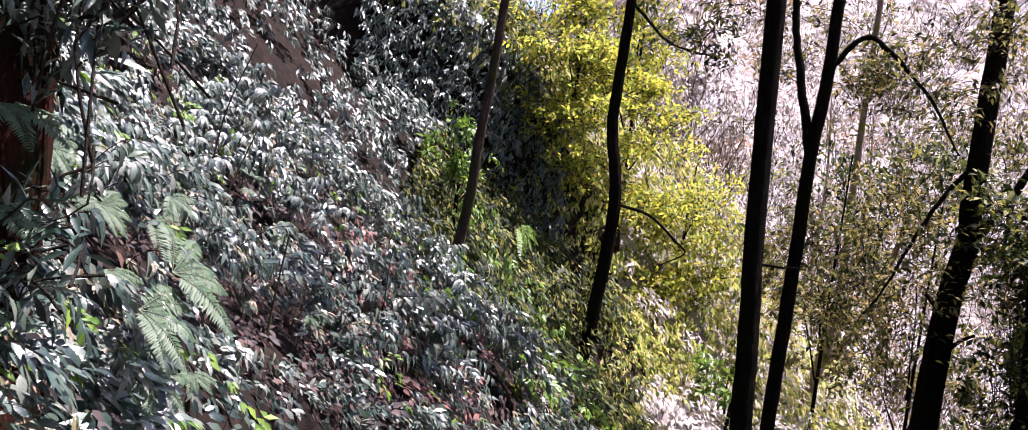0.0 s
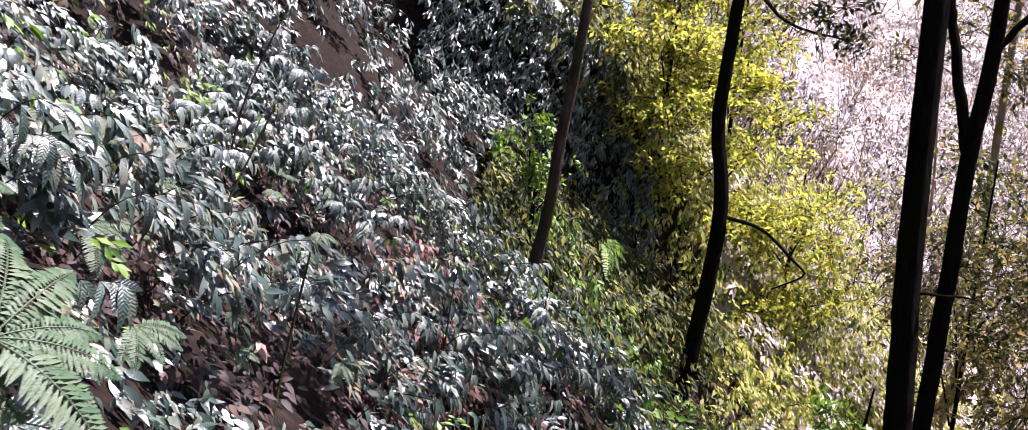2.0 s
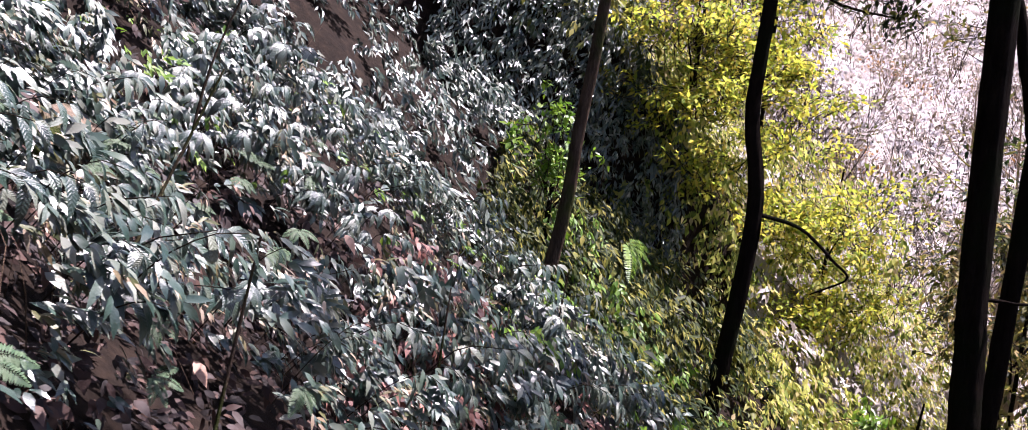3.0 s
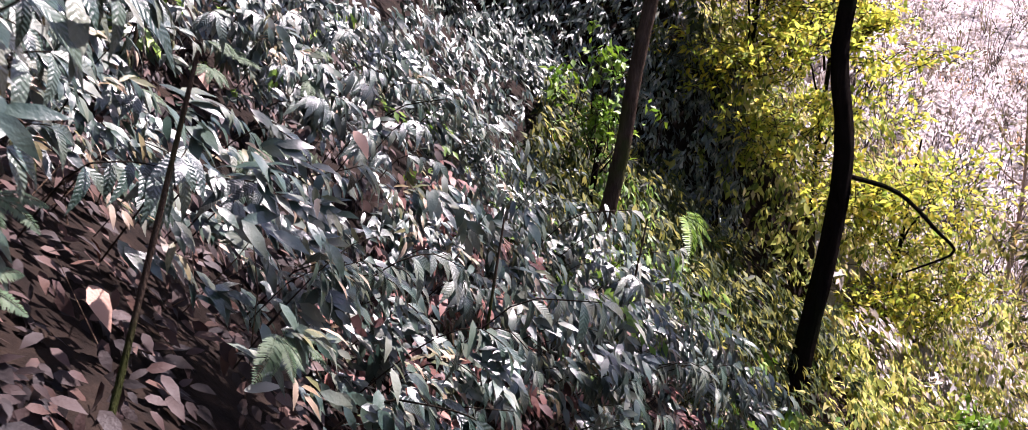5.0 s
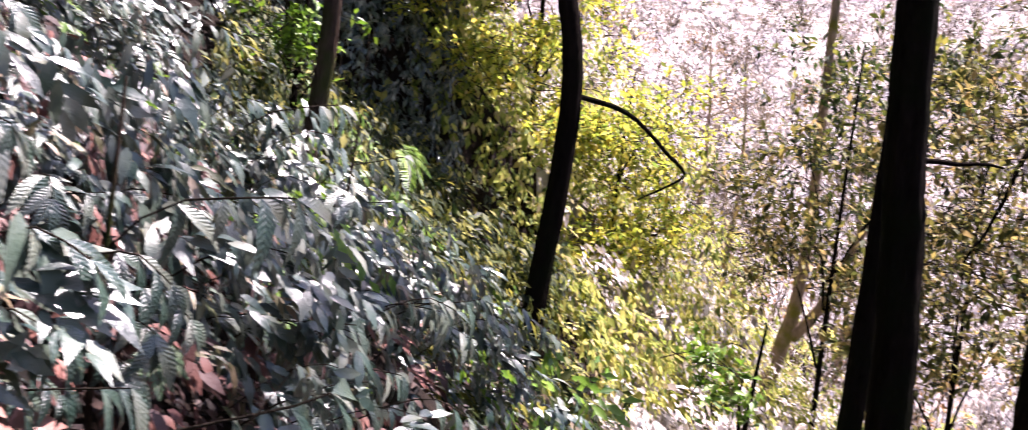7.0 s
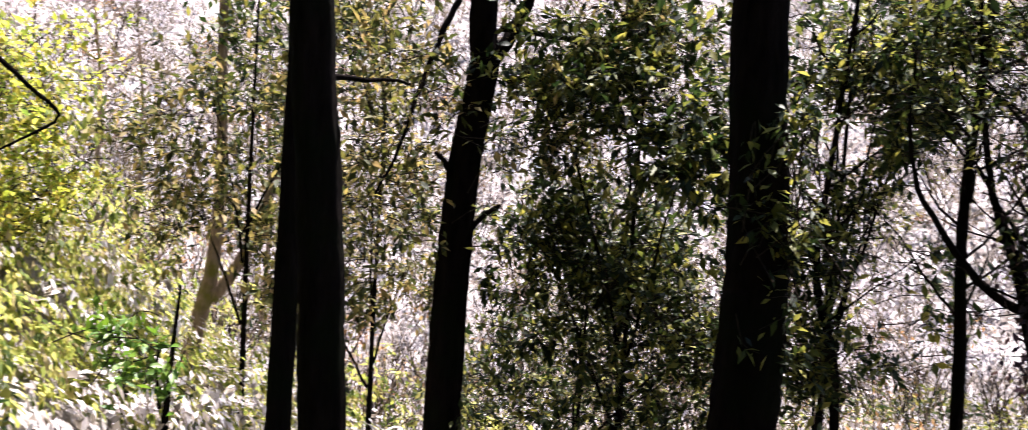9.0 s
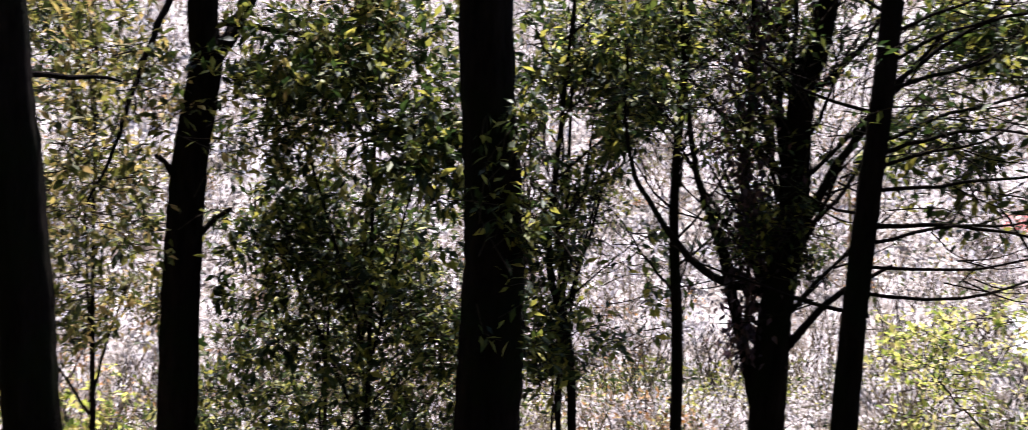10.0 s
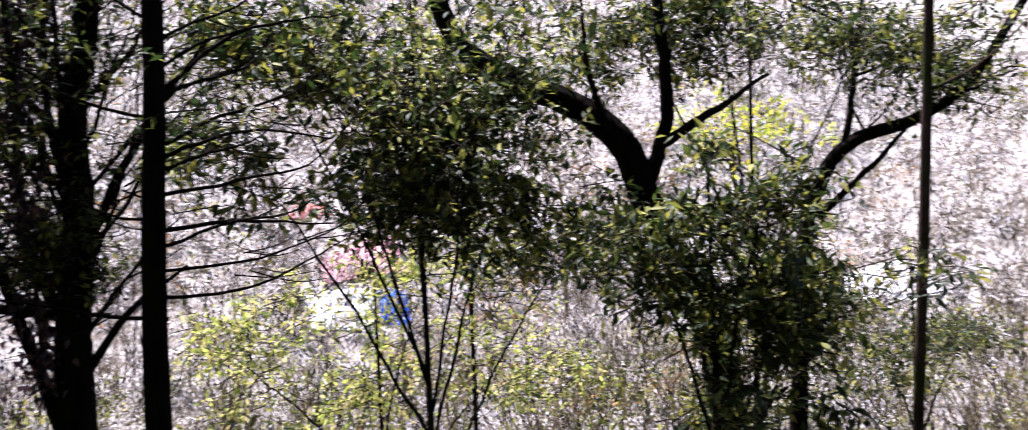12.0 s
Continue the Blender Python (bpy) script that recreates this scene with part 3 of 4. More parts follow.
# ---- trees ----
def crown_arrays(blobs, leaf, count):
    """Twigs and leaves of a crown: blobs of (centre, radii, share); leaves hang in small sprays on the twigs."""
    twigs, B, W, U, L = [], [], [], [], []
    tot = sum(b[2] for b in blobs)
    for c, rad, share in blobs:
        c, rad = np.array(c, float), np.array(rad, float)
        m = max(4, int(count * share / tot / 9))
        k = max(3, m // 9)
        hub = rng.normal(0, 0.52, (k, 3)) * rad * 1.15
        pick = rng.integers(0, k, m)
        tip = hub[pick] + rng.normal(0, 0.24, (m, 3)) * np.minimum(rad, 0.9)
        for p in tip:
            a = c + p - unit(p + rng.normal(0, 0.3, 3)) * rng.uniform(0.2, 0.5) - np.array([0, 0, 0.08])
            e = c + p
            mid = (a + e) / 2 + rng.normal(0, 0.06, 3) + np.array([0, 0, 0.05])
            ln = smooth_line([a, mid, e], 5)
            twigs.append((ln, np.linspace(0.006, 0.002, 5)))
            k = 9
            t = rng.uniform(0.3, 1, k)
            b = np.stack([np.interp(t, np.linspace(0, 1, 5), ln[:, i]) for i in range(3)], -1) + rng.normal(0, 0.03, (k, 3))
            w = unit(e - a) * 0.5 + rng.normal(0, 0.55, (k, 3)) + np.array([0, 0, -0.25])
            B.append(b)
            W.append(w)
            U.append(rng.normal(0, 0.45, (k, 3)) + np.array([0, 0, 1.0]))
            L.append(leaf * rng.uniform(0.6, 1.25, k))
    return twigs, np.vstack(B), np.vstack(W), np.vstack(U), np.concatenate(L)


def tree(name, label, trunk, r0, r1, limbs=(), blobs=(), leaves=0, leaf=0.08, bark=None, foliage=None, category="tree", slim=0.42, form=PLAIN, group=""):
    """A tree: trunk, limbs and crown. trunk: axis points, foot first; limbs: (points, thick, thin)."""
    bark, foliage = bark or MAT_BARK_SHADE, foliage or MAT_SHADED_CROWN
    p = np.array(trunk, float)
    foot = p[0].copy()
    foot[2] = height(foot[0], foot[1])
    if foot[2] < p[0][2] - 0.05:
        p = np.vstack([foot - (0, 0, 0.15), p])
    root = new(name)
    root.location = foot
    tagged(root, label, category, group)
    n = max(14, int(np.linalg.norm(p[-1] - p[0]) / 0.12))
    ln = smooth_line(p, n)
    r = np.linspace(r0, r1, n)
    r[: n // 8 + 1] *= np.linspace(1.35, 1, n // 8 + 1)
    ln[:, :2] += np.cumsum(rng.normal(0, r0 * 0.018, (n, 2)), axis=0) * np.sin(np.linspace(0, math.pi, n))[:, None]
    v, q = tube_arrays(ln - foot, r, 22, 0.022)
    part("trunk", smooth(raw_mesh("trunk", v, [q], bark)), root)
    for pts, a, b, *more in limbs:
        k = max(6, int(np.linalg.norm(np.diff(np.array(pts), axis=0), axis=1).sum() / 0.08))
        l2 = smooth_line(pts, k)
        l2 += np.cumsum(rng.normal(0, 0.006, l2.shape), axis=0)
        v, q = tube_arrays(l2 - foot, np.linspace(a, b, k), 8, 0.04)
        limb = part("limb", smooth(raw_mesh("limb", v, [q], bark)), root)
        for sp, sa, sb in (more[0] if more else ()):
            v, q = tube_arrays(smooth_line(sp, 7) - foot, np.linspace(sa, sb, 7), 5)
            part("shoot", smooth(raw_mesh("shoot", v, [q], bark)), limb)
    if blobs and leaves:
        leaves, leaf = (leaves, leaf * 1.12) if foliage is MAT_SHADED_CROWN and form is PLAIN else (leaves, leaf)
        tw, B, W, U, L = crown_arrays(blobs, leaf, leaves)
        tagged(part("twig_mass", tubes_mesh("twig_mass", MAT_TWIG, [(a - foot, b) for a, b in tw], 3), root, "thin dark twigs"), kind="stuff")
        tagged(part("crown", leaf_mesh("crown", foliage, B - foot, W, U, L, L * slim, form), root, "leafy crown with gaps"), kind="stuff")
    return root


def fan(start, ways, length, thick, rise=0.35, subs=3, seed=1):
    """Thin bare branches from a stretch of trunk: each a curved limb with a few finer shoots."""
    g = np.random.default_rng(seed)
    out = []
    for p, w in zip(start, ways):
        p, w = np.array(p, float), unit(np.array(w, float))
        ln = length * g.uniform(0.6, 1.2)
        line = [p, p + w * ln * 0.4 + g.normal(0, 0.03, 3), p + w * ln * 0.75 + g.normal(0, 0.05, 3) + np.array([0, 0, rise * ln * 0.2]), p + w * ln + np.array([0, 0, rise * ln * 0.45])]
        shoots = []
        out.append((line, thick, 0.003, shoots))
        for q in range(subs):
            t = g.uniform(0.3, 0.9)
            a = np.array(line[0]) * (1 - t) + np.array(line[2]) * t
            d = unit(w + g.normal(0, 0.45, 3)) * ln * g.uniform(0.3, 0.55)
            shoots.append(([a, a + d * 0.5 + g.normal(0, 0.02, 3), a + d + np.array([0, 0, rise * 0.12])], thick * 0.45, 0.002))
    return out


TOP = 5.5
tree("tree", "slender brown-barked tree growing out of the bank", [(-0.62, 11.03, -0.6), (-0.51, 11.03, 0.07), (-0.43, 11.03, 0.6), (-0.39, 11.03, 1.16), (-0.3, 11.03, 1.9), (-0.2, 11.05, 3.2), (-0.1, 11.1, TOP)], 0.072, 0.045,
     [([(-0.1, 11.1, 5.0), (0.5, 11.0, 5.8), (1.0, 10.8, 6.2)], 0.03, 0.01)], [((0.1, 11.1, 6.3), (1.4, 1.4, 0.9), 1)], 900, 0.11, MAT_BARK_BROWN)
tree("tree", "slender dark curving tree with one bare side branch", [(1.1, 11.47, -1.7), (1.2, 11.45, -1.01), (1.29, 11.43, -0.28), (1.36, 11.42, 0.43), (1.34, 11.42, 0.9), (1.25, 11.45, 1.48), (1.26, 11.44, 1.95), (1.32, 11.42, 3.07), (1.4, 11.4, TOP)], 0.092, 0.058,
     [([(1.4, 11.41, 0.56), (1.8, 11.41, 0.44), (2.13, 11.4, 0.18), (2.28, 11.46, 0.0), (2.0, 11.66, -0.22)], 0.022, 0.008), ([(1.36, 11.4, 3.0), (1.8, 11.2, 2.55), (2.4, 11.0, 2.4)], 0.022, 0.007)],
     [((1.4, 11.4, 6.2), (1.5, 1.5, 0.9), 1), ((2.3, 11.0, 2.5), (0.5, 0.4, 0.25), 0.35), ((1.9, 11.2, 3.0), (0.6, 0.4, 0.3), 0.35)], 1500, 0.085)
tree("tree", "thick straight tree below the path, bark near black for shade", [(2.6, 8.95, -2.9), (2.54, 8.97, -1.35), (2.52, 8.99, -0.72), (2.49, 9.01, -0.13), (2.46, 9.04, 0.7), (2.44, 9.07, 2.9), (2.4, 9.1, 6.5)], 0.112, 0.088,
     # First limb and the blob at its tip: unseen, added to shade the bank.
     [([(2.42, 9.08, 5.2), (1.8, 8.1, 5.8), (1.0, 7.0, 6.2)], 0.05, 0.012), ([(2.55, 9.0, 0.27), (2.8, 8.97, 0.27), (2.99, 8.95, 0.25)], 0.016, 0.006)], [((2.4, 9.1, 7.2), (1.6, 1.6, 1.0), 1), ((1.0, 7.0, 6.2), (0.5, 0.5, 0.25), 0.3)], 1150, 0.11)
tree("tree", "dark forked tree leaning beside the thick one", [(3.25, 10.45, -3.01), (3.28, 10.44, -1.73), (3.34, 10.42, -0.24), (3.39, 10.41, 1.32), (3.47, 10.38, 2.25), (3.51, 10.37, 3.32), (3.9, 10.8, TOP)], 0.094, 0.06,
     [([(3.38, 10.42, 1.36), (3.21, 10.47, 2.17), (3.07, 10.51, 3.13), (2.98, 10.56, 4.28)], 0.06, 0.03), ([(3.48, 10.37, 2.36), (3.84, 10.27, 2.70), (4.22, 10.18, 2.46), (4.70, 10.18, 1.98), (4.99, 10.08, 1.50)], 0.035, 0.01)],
     [((4.3, 10.7, 2.3), (0.9, 0.7, 0.6), 1.0), ((5.0, 10.6, 2.9), (1.0, 0.7, 0.5), 0.8), ((3.0, 10.7, 3.3), (0.7, 0.6, 0.3), 0.4), ((3.6, 10.9, 5.6), (1.5, 1.5, 1.0), 0.6)], 4400, 0.09, foliage=MAT_LIT_CROWN)
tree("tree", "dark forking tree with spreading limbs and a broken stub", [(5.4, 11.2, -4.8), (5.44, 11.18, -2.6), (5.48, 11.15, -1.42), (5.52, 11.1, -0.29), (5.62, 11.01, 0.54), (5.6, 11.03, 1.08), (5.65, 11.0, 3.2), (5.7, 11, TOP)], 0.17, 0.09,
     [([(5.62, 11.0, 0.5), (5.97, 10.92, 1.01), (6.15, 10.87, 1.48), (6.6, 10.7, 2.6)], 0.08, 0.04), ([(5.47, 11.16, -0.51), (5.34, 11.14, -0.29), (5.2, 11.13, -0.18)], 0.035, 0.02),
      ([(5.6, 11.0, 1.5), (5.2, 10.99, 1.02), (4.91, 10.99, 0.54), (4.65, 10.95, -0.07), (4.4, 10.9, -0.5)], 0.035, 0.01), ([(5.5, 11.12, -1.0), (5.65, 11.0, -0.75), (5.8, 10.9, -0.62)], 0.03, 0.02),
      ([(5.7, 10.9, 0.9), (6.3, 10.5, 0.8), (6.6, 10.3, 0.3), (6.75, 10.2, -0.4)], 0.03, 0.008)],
     [((4.5, 10.9, 0.0), (0.8, 0.7, 0.9), 1.2), ((4.9, 11.6, -0.8), (0.8, 0.8, 0.7), 0.8), ((6.5, 10.6, 0.6), (1.0, 0.8, 0.9), 1.5), ((5.6, 11, 6), (1.6, 1.6, 1), 0.4), ((6.3, 11.0, 2.4), (0.9, 0.8, 0.6), 1.0)], 5600, 0.1, foliage=MAT_LIT_CROWN)
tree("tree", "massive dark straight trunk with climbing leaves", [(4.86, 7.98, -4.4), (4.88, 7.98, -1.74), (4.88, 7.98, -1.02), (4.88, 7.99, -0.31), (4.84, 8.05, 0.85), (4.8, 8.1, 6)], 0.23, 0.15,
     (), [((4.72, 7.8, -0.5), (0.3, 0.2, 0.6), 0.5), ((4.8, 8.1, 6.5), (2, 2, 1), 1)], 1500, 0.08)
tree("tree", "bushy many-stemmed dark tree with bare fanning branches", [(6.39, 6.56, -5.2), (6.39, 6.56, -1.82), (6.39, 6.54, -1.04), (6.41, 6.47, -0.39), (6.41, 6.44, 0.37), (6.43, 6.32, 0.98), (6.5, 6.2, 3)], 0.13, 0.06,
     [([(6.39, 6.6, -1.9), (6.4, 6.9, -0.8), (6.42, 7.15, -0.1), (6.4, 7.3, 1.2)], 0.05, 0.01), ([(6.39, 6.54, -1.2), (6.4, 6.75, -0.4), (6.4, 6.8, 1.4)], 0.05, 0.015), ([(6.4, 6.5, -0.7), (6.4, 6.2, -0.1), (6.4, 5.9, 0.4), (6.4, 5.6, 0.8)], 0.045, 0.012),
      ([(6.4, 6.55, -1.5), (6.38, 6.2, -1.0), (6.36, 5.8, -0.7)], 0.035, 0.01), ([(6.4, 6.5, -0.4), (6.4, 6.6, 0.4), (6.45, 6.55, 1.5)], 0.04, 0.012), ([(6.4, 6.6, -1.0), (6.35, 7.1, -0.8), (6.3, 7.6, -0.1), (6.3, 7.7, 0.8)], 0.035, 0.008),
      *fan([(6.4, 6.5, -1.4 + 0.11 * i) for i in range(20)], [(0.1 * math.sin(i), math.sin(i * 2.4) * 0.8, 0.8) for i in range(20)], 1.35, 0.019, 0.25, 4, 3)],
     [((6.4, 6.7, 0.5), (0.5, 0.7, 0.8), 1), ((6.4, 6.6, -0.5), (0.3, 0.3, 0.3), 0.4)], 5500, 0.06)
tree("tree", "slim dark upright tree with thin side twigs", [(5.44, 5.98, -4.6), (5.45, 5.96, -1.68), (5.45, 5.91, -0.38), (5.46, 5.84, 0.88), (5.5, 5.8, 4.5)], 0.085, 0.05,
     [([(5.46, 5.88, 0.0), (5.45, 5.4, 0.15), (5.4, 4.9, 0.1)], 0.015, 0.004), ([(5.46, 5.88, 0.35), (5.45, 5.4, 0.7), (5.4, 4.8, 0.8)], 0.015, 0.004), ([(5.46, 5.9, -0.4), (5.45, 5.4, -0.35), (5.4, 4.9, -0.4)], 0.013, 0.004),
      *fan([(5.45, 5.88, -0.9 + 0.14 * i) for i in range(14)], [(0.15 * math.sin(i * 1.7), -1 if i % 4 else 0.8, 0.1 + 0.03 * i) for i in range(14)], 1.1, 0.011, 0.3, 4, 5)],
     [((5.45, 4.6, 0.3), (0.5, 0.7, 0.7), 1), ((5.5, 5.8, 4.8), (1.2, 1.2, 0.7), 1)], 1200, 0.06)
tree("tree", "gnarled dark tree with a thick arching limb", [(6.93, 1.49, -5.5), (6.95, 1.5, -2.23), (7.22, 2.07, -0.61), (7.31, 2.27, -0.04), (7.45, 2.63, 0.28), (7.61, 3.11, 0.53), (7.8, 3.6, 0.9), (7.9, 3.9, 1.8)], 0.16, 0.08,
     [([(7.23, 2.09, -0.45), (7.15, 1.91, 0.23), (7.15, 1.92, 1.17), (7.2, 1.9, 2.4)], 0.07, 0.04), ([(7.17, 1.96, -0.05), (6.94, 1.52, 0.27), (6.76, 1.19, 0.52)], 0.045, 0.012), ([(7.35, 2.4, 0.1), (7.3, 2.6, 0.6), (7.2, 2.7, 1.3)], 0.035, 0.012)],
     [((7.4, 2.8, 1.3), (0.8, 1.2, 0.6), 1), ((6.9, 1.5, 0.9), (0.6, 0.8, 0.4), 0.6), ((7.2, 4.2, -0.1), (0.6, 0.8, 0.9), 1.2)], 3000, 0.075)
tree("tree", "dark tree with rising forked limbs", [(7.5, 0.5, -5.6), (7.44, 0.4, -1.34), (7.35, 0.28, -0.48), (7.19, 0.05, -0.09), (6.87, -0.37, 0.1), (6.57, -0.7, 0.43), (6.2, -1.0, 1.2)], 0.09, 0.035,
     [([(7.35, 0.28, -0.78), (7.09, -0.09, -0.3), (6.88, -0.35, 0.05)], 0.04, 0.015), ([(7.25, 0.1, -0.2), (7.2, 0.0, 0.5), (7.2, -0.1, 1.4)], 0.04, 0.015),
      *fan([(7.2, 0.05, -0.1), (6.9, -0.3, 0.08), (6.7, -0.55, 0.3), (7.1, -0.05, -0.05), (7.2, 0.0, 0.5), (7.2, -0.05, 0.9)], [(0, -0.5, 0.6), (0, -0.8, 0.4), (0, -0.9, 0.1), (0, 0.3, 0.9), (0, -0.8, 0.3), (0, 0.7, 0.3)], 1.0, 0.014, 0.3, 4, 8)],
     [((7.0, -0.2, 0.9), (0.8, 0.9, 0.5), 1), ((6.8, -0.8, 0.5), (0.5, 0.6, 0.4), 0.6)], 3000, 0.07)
tree("tree", "thin pale-mottled upright tree with bare twigs", [(5.3, 0.88, -4.8), (5.3, 0.88, -2.13), (5.28, 0.85, -0.59), (5.27, 0.84, 0.9), (5.3, 0.8, 3.5)], 0.042, 0.03,
     [([(5.27, 0.84, 0.3), (5.2, 0.4, 0.5), (5.1, 0.0, 0.9)], 0.014, 0.004)], [((5.3, 0.6, 3.6), (0.9, 0.9, 0.6), 1)], 500, 0.07, MAT_BARK_BROWN)
tree("tree", "mossy pale-barked leaning tree in the valley", [(5.5, 16.25, -4.6), (5.58, 16.2, -3.71), (5.87, 16.04, -2.29), (5.94, 16.0, -1.9), (6.01, 15.96, -0.95), (6.0, 15.9, 1.5), (6.05, 15.85, 4.6)], 0.13, 0.045,
     [([(5.93, 16.0, -2.3), (6.28, 15.8, -1.75), (6.56, 15.62, -0.87), (6.9, 15.4, 0.6)], 0.09, 0.05)],
     [((6.0, 14.6, 0.2), (1.2, 0.9, 1.3), 1), ((6.9, 15, 1.2), (1.3, 1, 1), 1)], 3600, 0.11, MAT_BARK_PALE)
tree("tree", "old dark trunk with hanging roots beside the bank", [(-1.72, 2.75, 0.4), (-1.6, 2.72, 1.2), (-1.58, 2.74, 2.2), (-1.6, 2.8, 5.5)], 0.24, 0.16,
     [([(-1.45, 2.7, 2.4), (-1.38, 2.68, 1.7), (-1.37, 2.66, 1.1)], 0.012, 0.004), ([(-1.5, 2.6, 2.2), (-1.44, 2.55, 1.5), (-1.4, 2.6, 0.9)], 0.009, 0.004),
      ([(-1.55, 2.75, 2.1), (-1.25, 3.0, 2.12), (-0.95, 3.2, 2.2)], 0.01, 0.003),
      ([(-1.5, 2.65, 2.3), (-1.25, 2.55, 2.25), (-1.0, 2.55, 2.0), (-0.95, 2.55, 1.75)], 0.014, 0.004)],
     [((-1.8, 2.4, 6), (1.2, 1.2, 0.7), 1), ((-1.4, 2.62, 1.75), (0.12, 0.14, 0.5), 0.5), ((-1.45, 2.6, 1.1), (0.2, 0.15, 0.25), 0.4), ((-1.12, 2.55, 1.85), (0.16, 0.14, 0.24), 0.7)], 1300, 0.105, MAT_BARK_RED, MAT_BANK, slim=0.26)
# understorey between the trunks
def under(label, x, y, top, blobs, leaves, leaf=0.085, foliage=None, lean=0.15, name="understorey_tree", category="tree", slim=0.42):
    """A thin-stemmed leafy tree or bush: its stem rises through its leaf masses."""
    z = float(height(x, y))
    limbs = [([(x, y, z + (c[2] - z) * 0.55), ((x + c[0]) / 2, (y + c[1]) / 2, z + (c[2] - z) * 0.8), c], 0.016, 0.006) for c, r, s in blobs]
    return tree(name, label, [(x, y, z - 0.1), (x + lean * 0.4, y, z + (top - z) * 0.5), (x + lean, y, top)], 0.035, 0.01, limbs, blobs, leaves, leaf, foliage=foliage, category=category, slim=slim)


under("leafy understorey tree with olive leaves in backlit tones", 4.9, 13.6, 1.4, [((4.65, 13.74, 0.2), (0.9, 0.8, 0.9), 1.2), ((4.7, 14.2, -0.95), (0.8, 0.8, 0.6), 1), ((5.3, 12.3, 0.75), (0.7, 0.7, 0.6), 0.8)], 2700, 0.115, MAT_LIT_CROWN)
under("leafy understorey tree hung with leaves in backlit tones", 6.0, 12.9, 0.8, [((5.95, 12.86, -0.4), (0.8, 0.7, 0.7), 1), ((5.7, 13.6, -1.7), (0.6, 0.6, 0.5), 0.5), ((6.5, 13.0, -1.5), (0.7, 0.6, 0.5), 0.6)], 2000, 0.115, MAT_LIT_CROWN)
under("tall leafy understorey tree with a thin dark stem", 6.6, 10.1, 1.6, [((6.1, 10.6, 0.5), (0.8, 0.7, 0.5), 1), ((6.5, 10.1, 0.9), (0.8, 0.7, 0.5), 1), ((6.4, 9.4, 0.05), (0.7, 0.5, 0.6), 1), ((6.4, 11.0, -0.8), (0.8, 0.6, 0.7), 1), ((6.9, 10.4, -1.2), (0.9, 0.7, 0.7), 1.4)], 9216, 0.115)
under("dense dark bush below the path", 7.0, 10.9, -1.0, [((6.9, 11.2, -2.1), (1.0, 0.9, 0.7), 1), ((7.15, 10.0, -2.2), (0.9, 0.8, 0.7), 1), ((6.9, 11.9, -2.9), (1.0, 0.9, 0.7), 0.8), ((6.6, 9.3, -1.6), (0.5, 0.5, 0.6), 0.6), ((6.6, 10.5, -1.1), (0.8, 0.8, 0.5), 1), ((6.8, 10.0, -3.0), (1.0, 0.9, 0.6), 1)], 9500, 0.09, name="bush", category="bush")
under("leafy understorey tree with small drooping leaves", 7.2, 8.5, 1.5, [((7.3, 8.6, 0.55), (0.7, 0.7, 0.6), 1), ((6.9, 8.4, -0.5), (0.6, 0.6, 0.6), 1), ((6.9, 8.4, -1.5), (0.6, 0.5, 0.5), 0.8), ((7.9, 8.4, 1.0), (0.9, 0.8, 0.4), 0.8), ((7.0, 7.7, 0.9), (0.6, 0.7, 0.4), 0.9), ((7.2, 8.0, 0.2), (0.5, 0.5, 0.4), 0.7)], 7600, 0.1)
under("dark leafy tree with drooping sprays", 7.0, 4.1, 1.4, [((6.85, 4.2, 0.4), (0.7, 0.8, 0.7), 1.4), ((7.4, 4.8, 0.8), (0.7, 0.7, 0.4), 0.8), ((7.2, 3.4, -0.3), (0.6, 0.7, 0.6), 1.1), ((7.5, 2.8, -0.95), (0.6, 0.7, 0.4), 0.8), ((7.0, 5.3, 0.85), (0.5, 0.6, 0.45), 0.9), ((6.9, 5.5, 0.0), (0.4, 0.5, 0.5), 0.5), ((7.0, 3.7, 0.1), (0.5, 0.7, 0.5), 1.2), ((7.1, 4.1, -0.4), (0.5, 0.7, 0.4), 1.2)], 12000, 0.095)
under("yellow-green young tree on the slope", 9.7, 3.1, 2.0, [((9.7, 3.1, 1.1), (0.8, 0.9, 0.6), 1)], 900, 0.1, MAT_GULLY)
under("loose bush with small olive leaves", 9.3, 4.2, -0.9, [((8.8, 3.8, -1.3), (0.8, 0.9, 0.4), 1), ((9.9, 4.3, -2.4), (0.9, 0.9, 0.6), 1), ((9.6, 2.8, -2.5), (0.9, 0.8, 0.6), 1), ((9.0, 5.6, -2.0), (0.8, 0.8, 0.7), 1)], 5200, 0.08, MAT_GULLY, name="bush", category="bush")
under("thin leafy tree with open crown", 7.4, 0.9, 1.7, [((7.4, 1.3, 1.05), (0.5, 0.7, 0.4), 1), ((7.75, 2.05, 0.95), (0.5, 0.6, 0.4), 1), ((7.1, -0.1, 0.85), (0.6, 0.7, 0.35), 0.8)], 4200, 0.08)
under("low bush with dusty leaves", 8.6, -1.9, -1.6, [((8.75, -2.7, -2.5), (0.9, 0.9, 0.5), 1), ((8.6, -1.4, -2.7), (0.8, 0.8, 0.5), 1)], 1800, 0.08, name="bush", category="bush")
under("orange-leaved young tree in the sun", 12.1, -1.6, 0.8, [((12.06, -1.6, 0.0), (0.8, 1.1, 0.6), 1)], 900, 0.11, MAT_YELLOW)
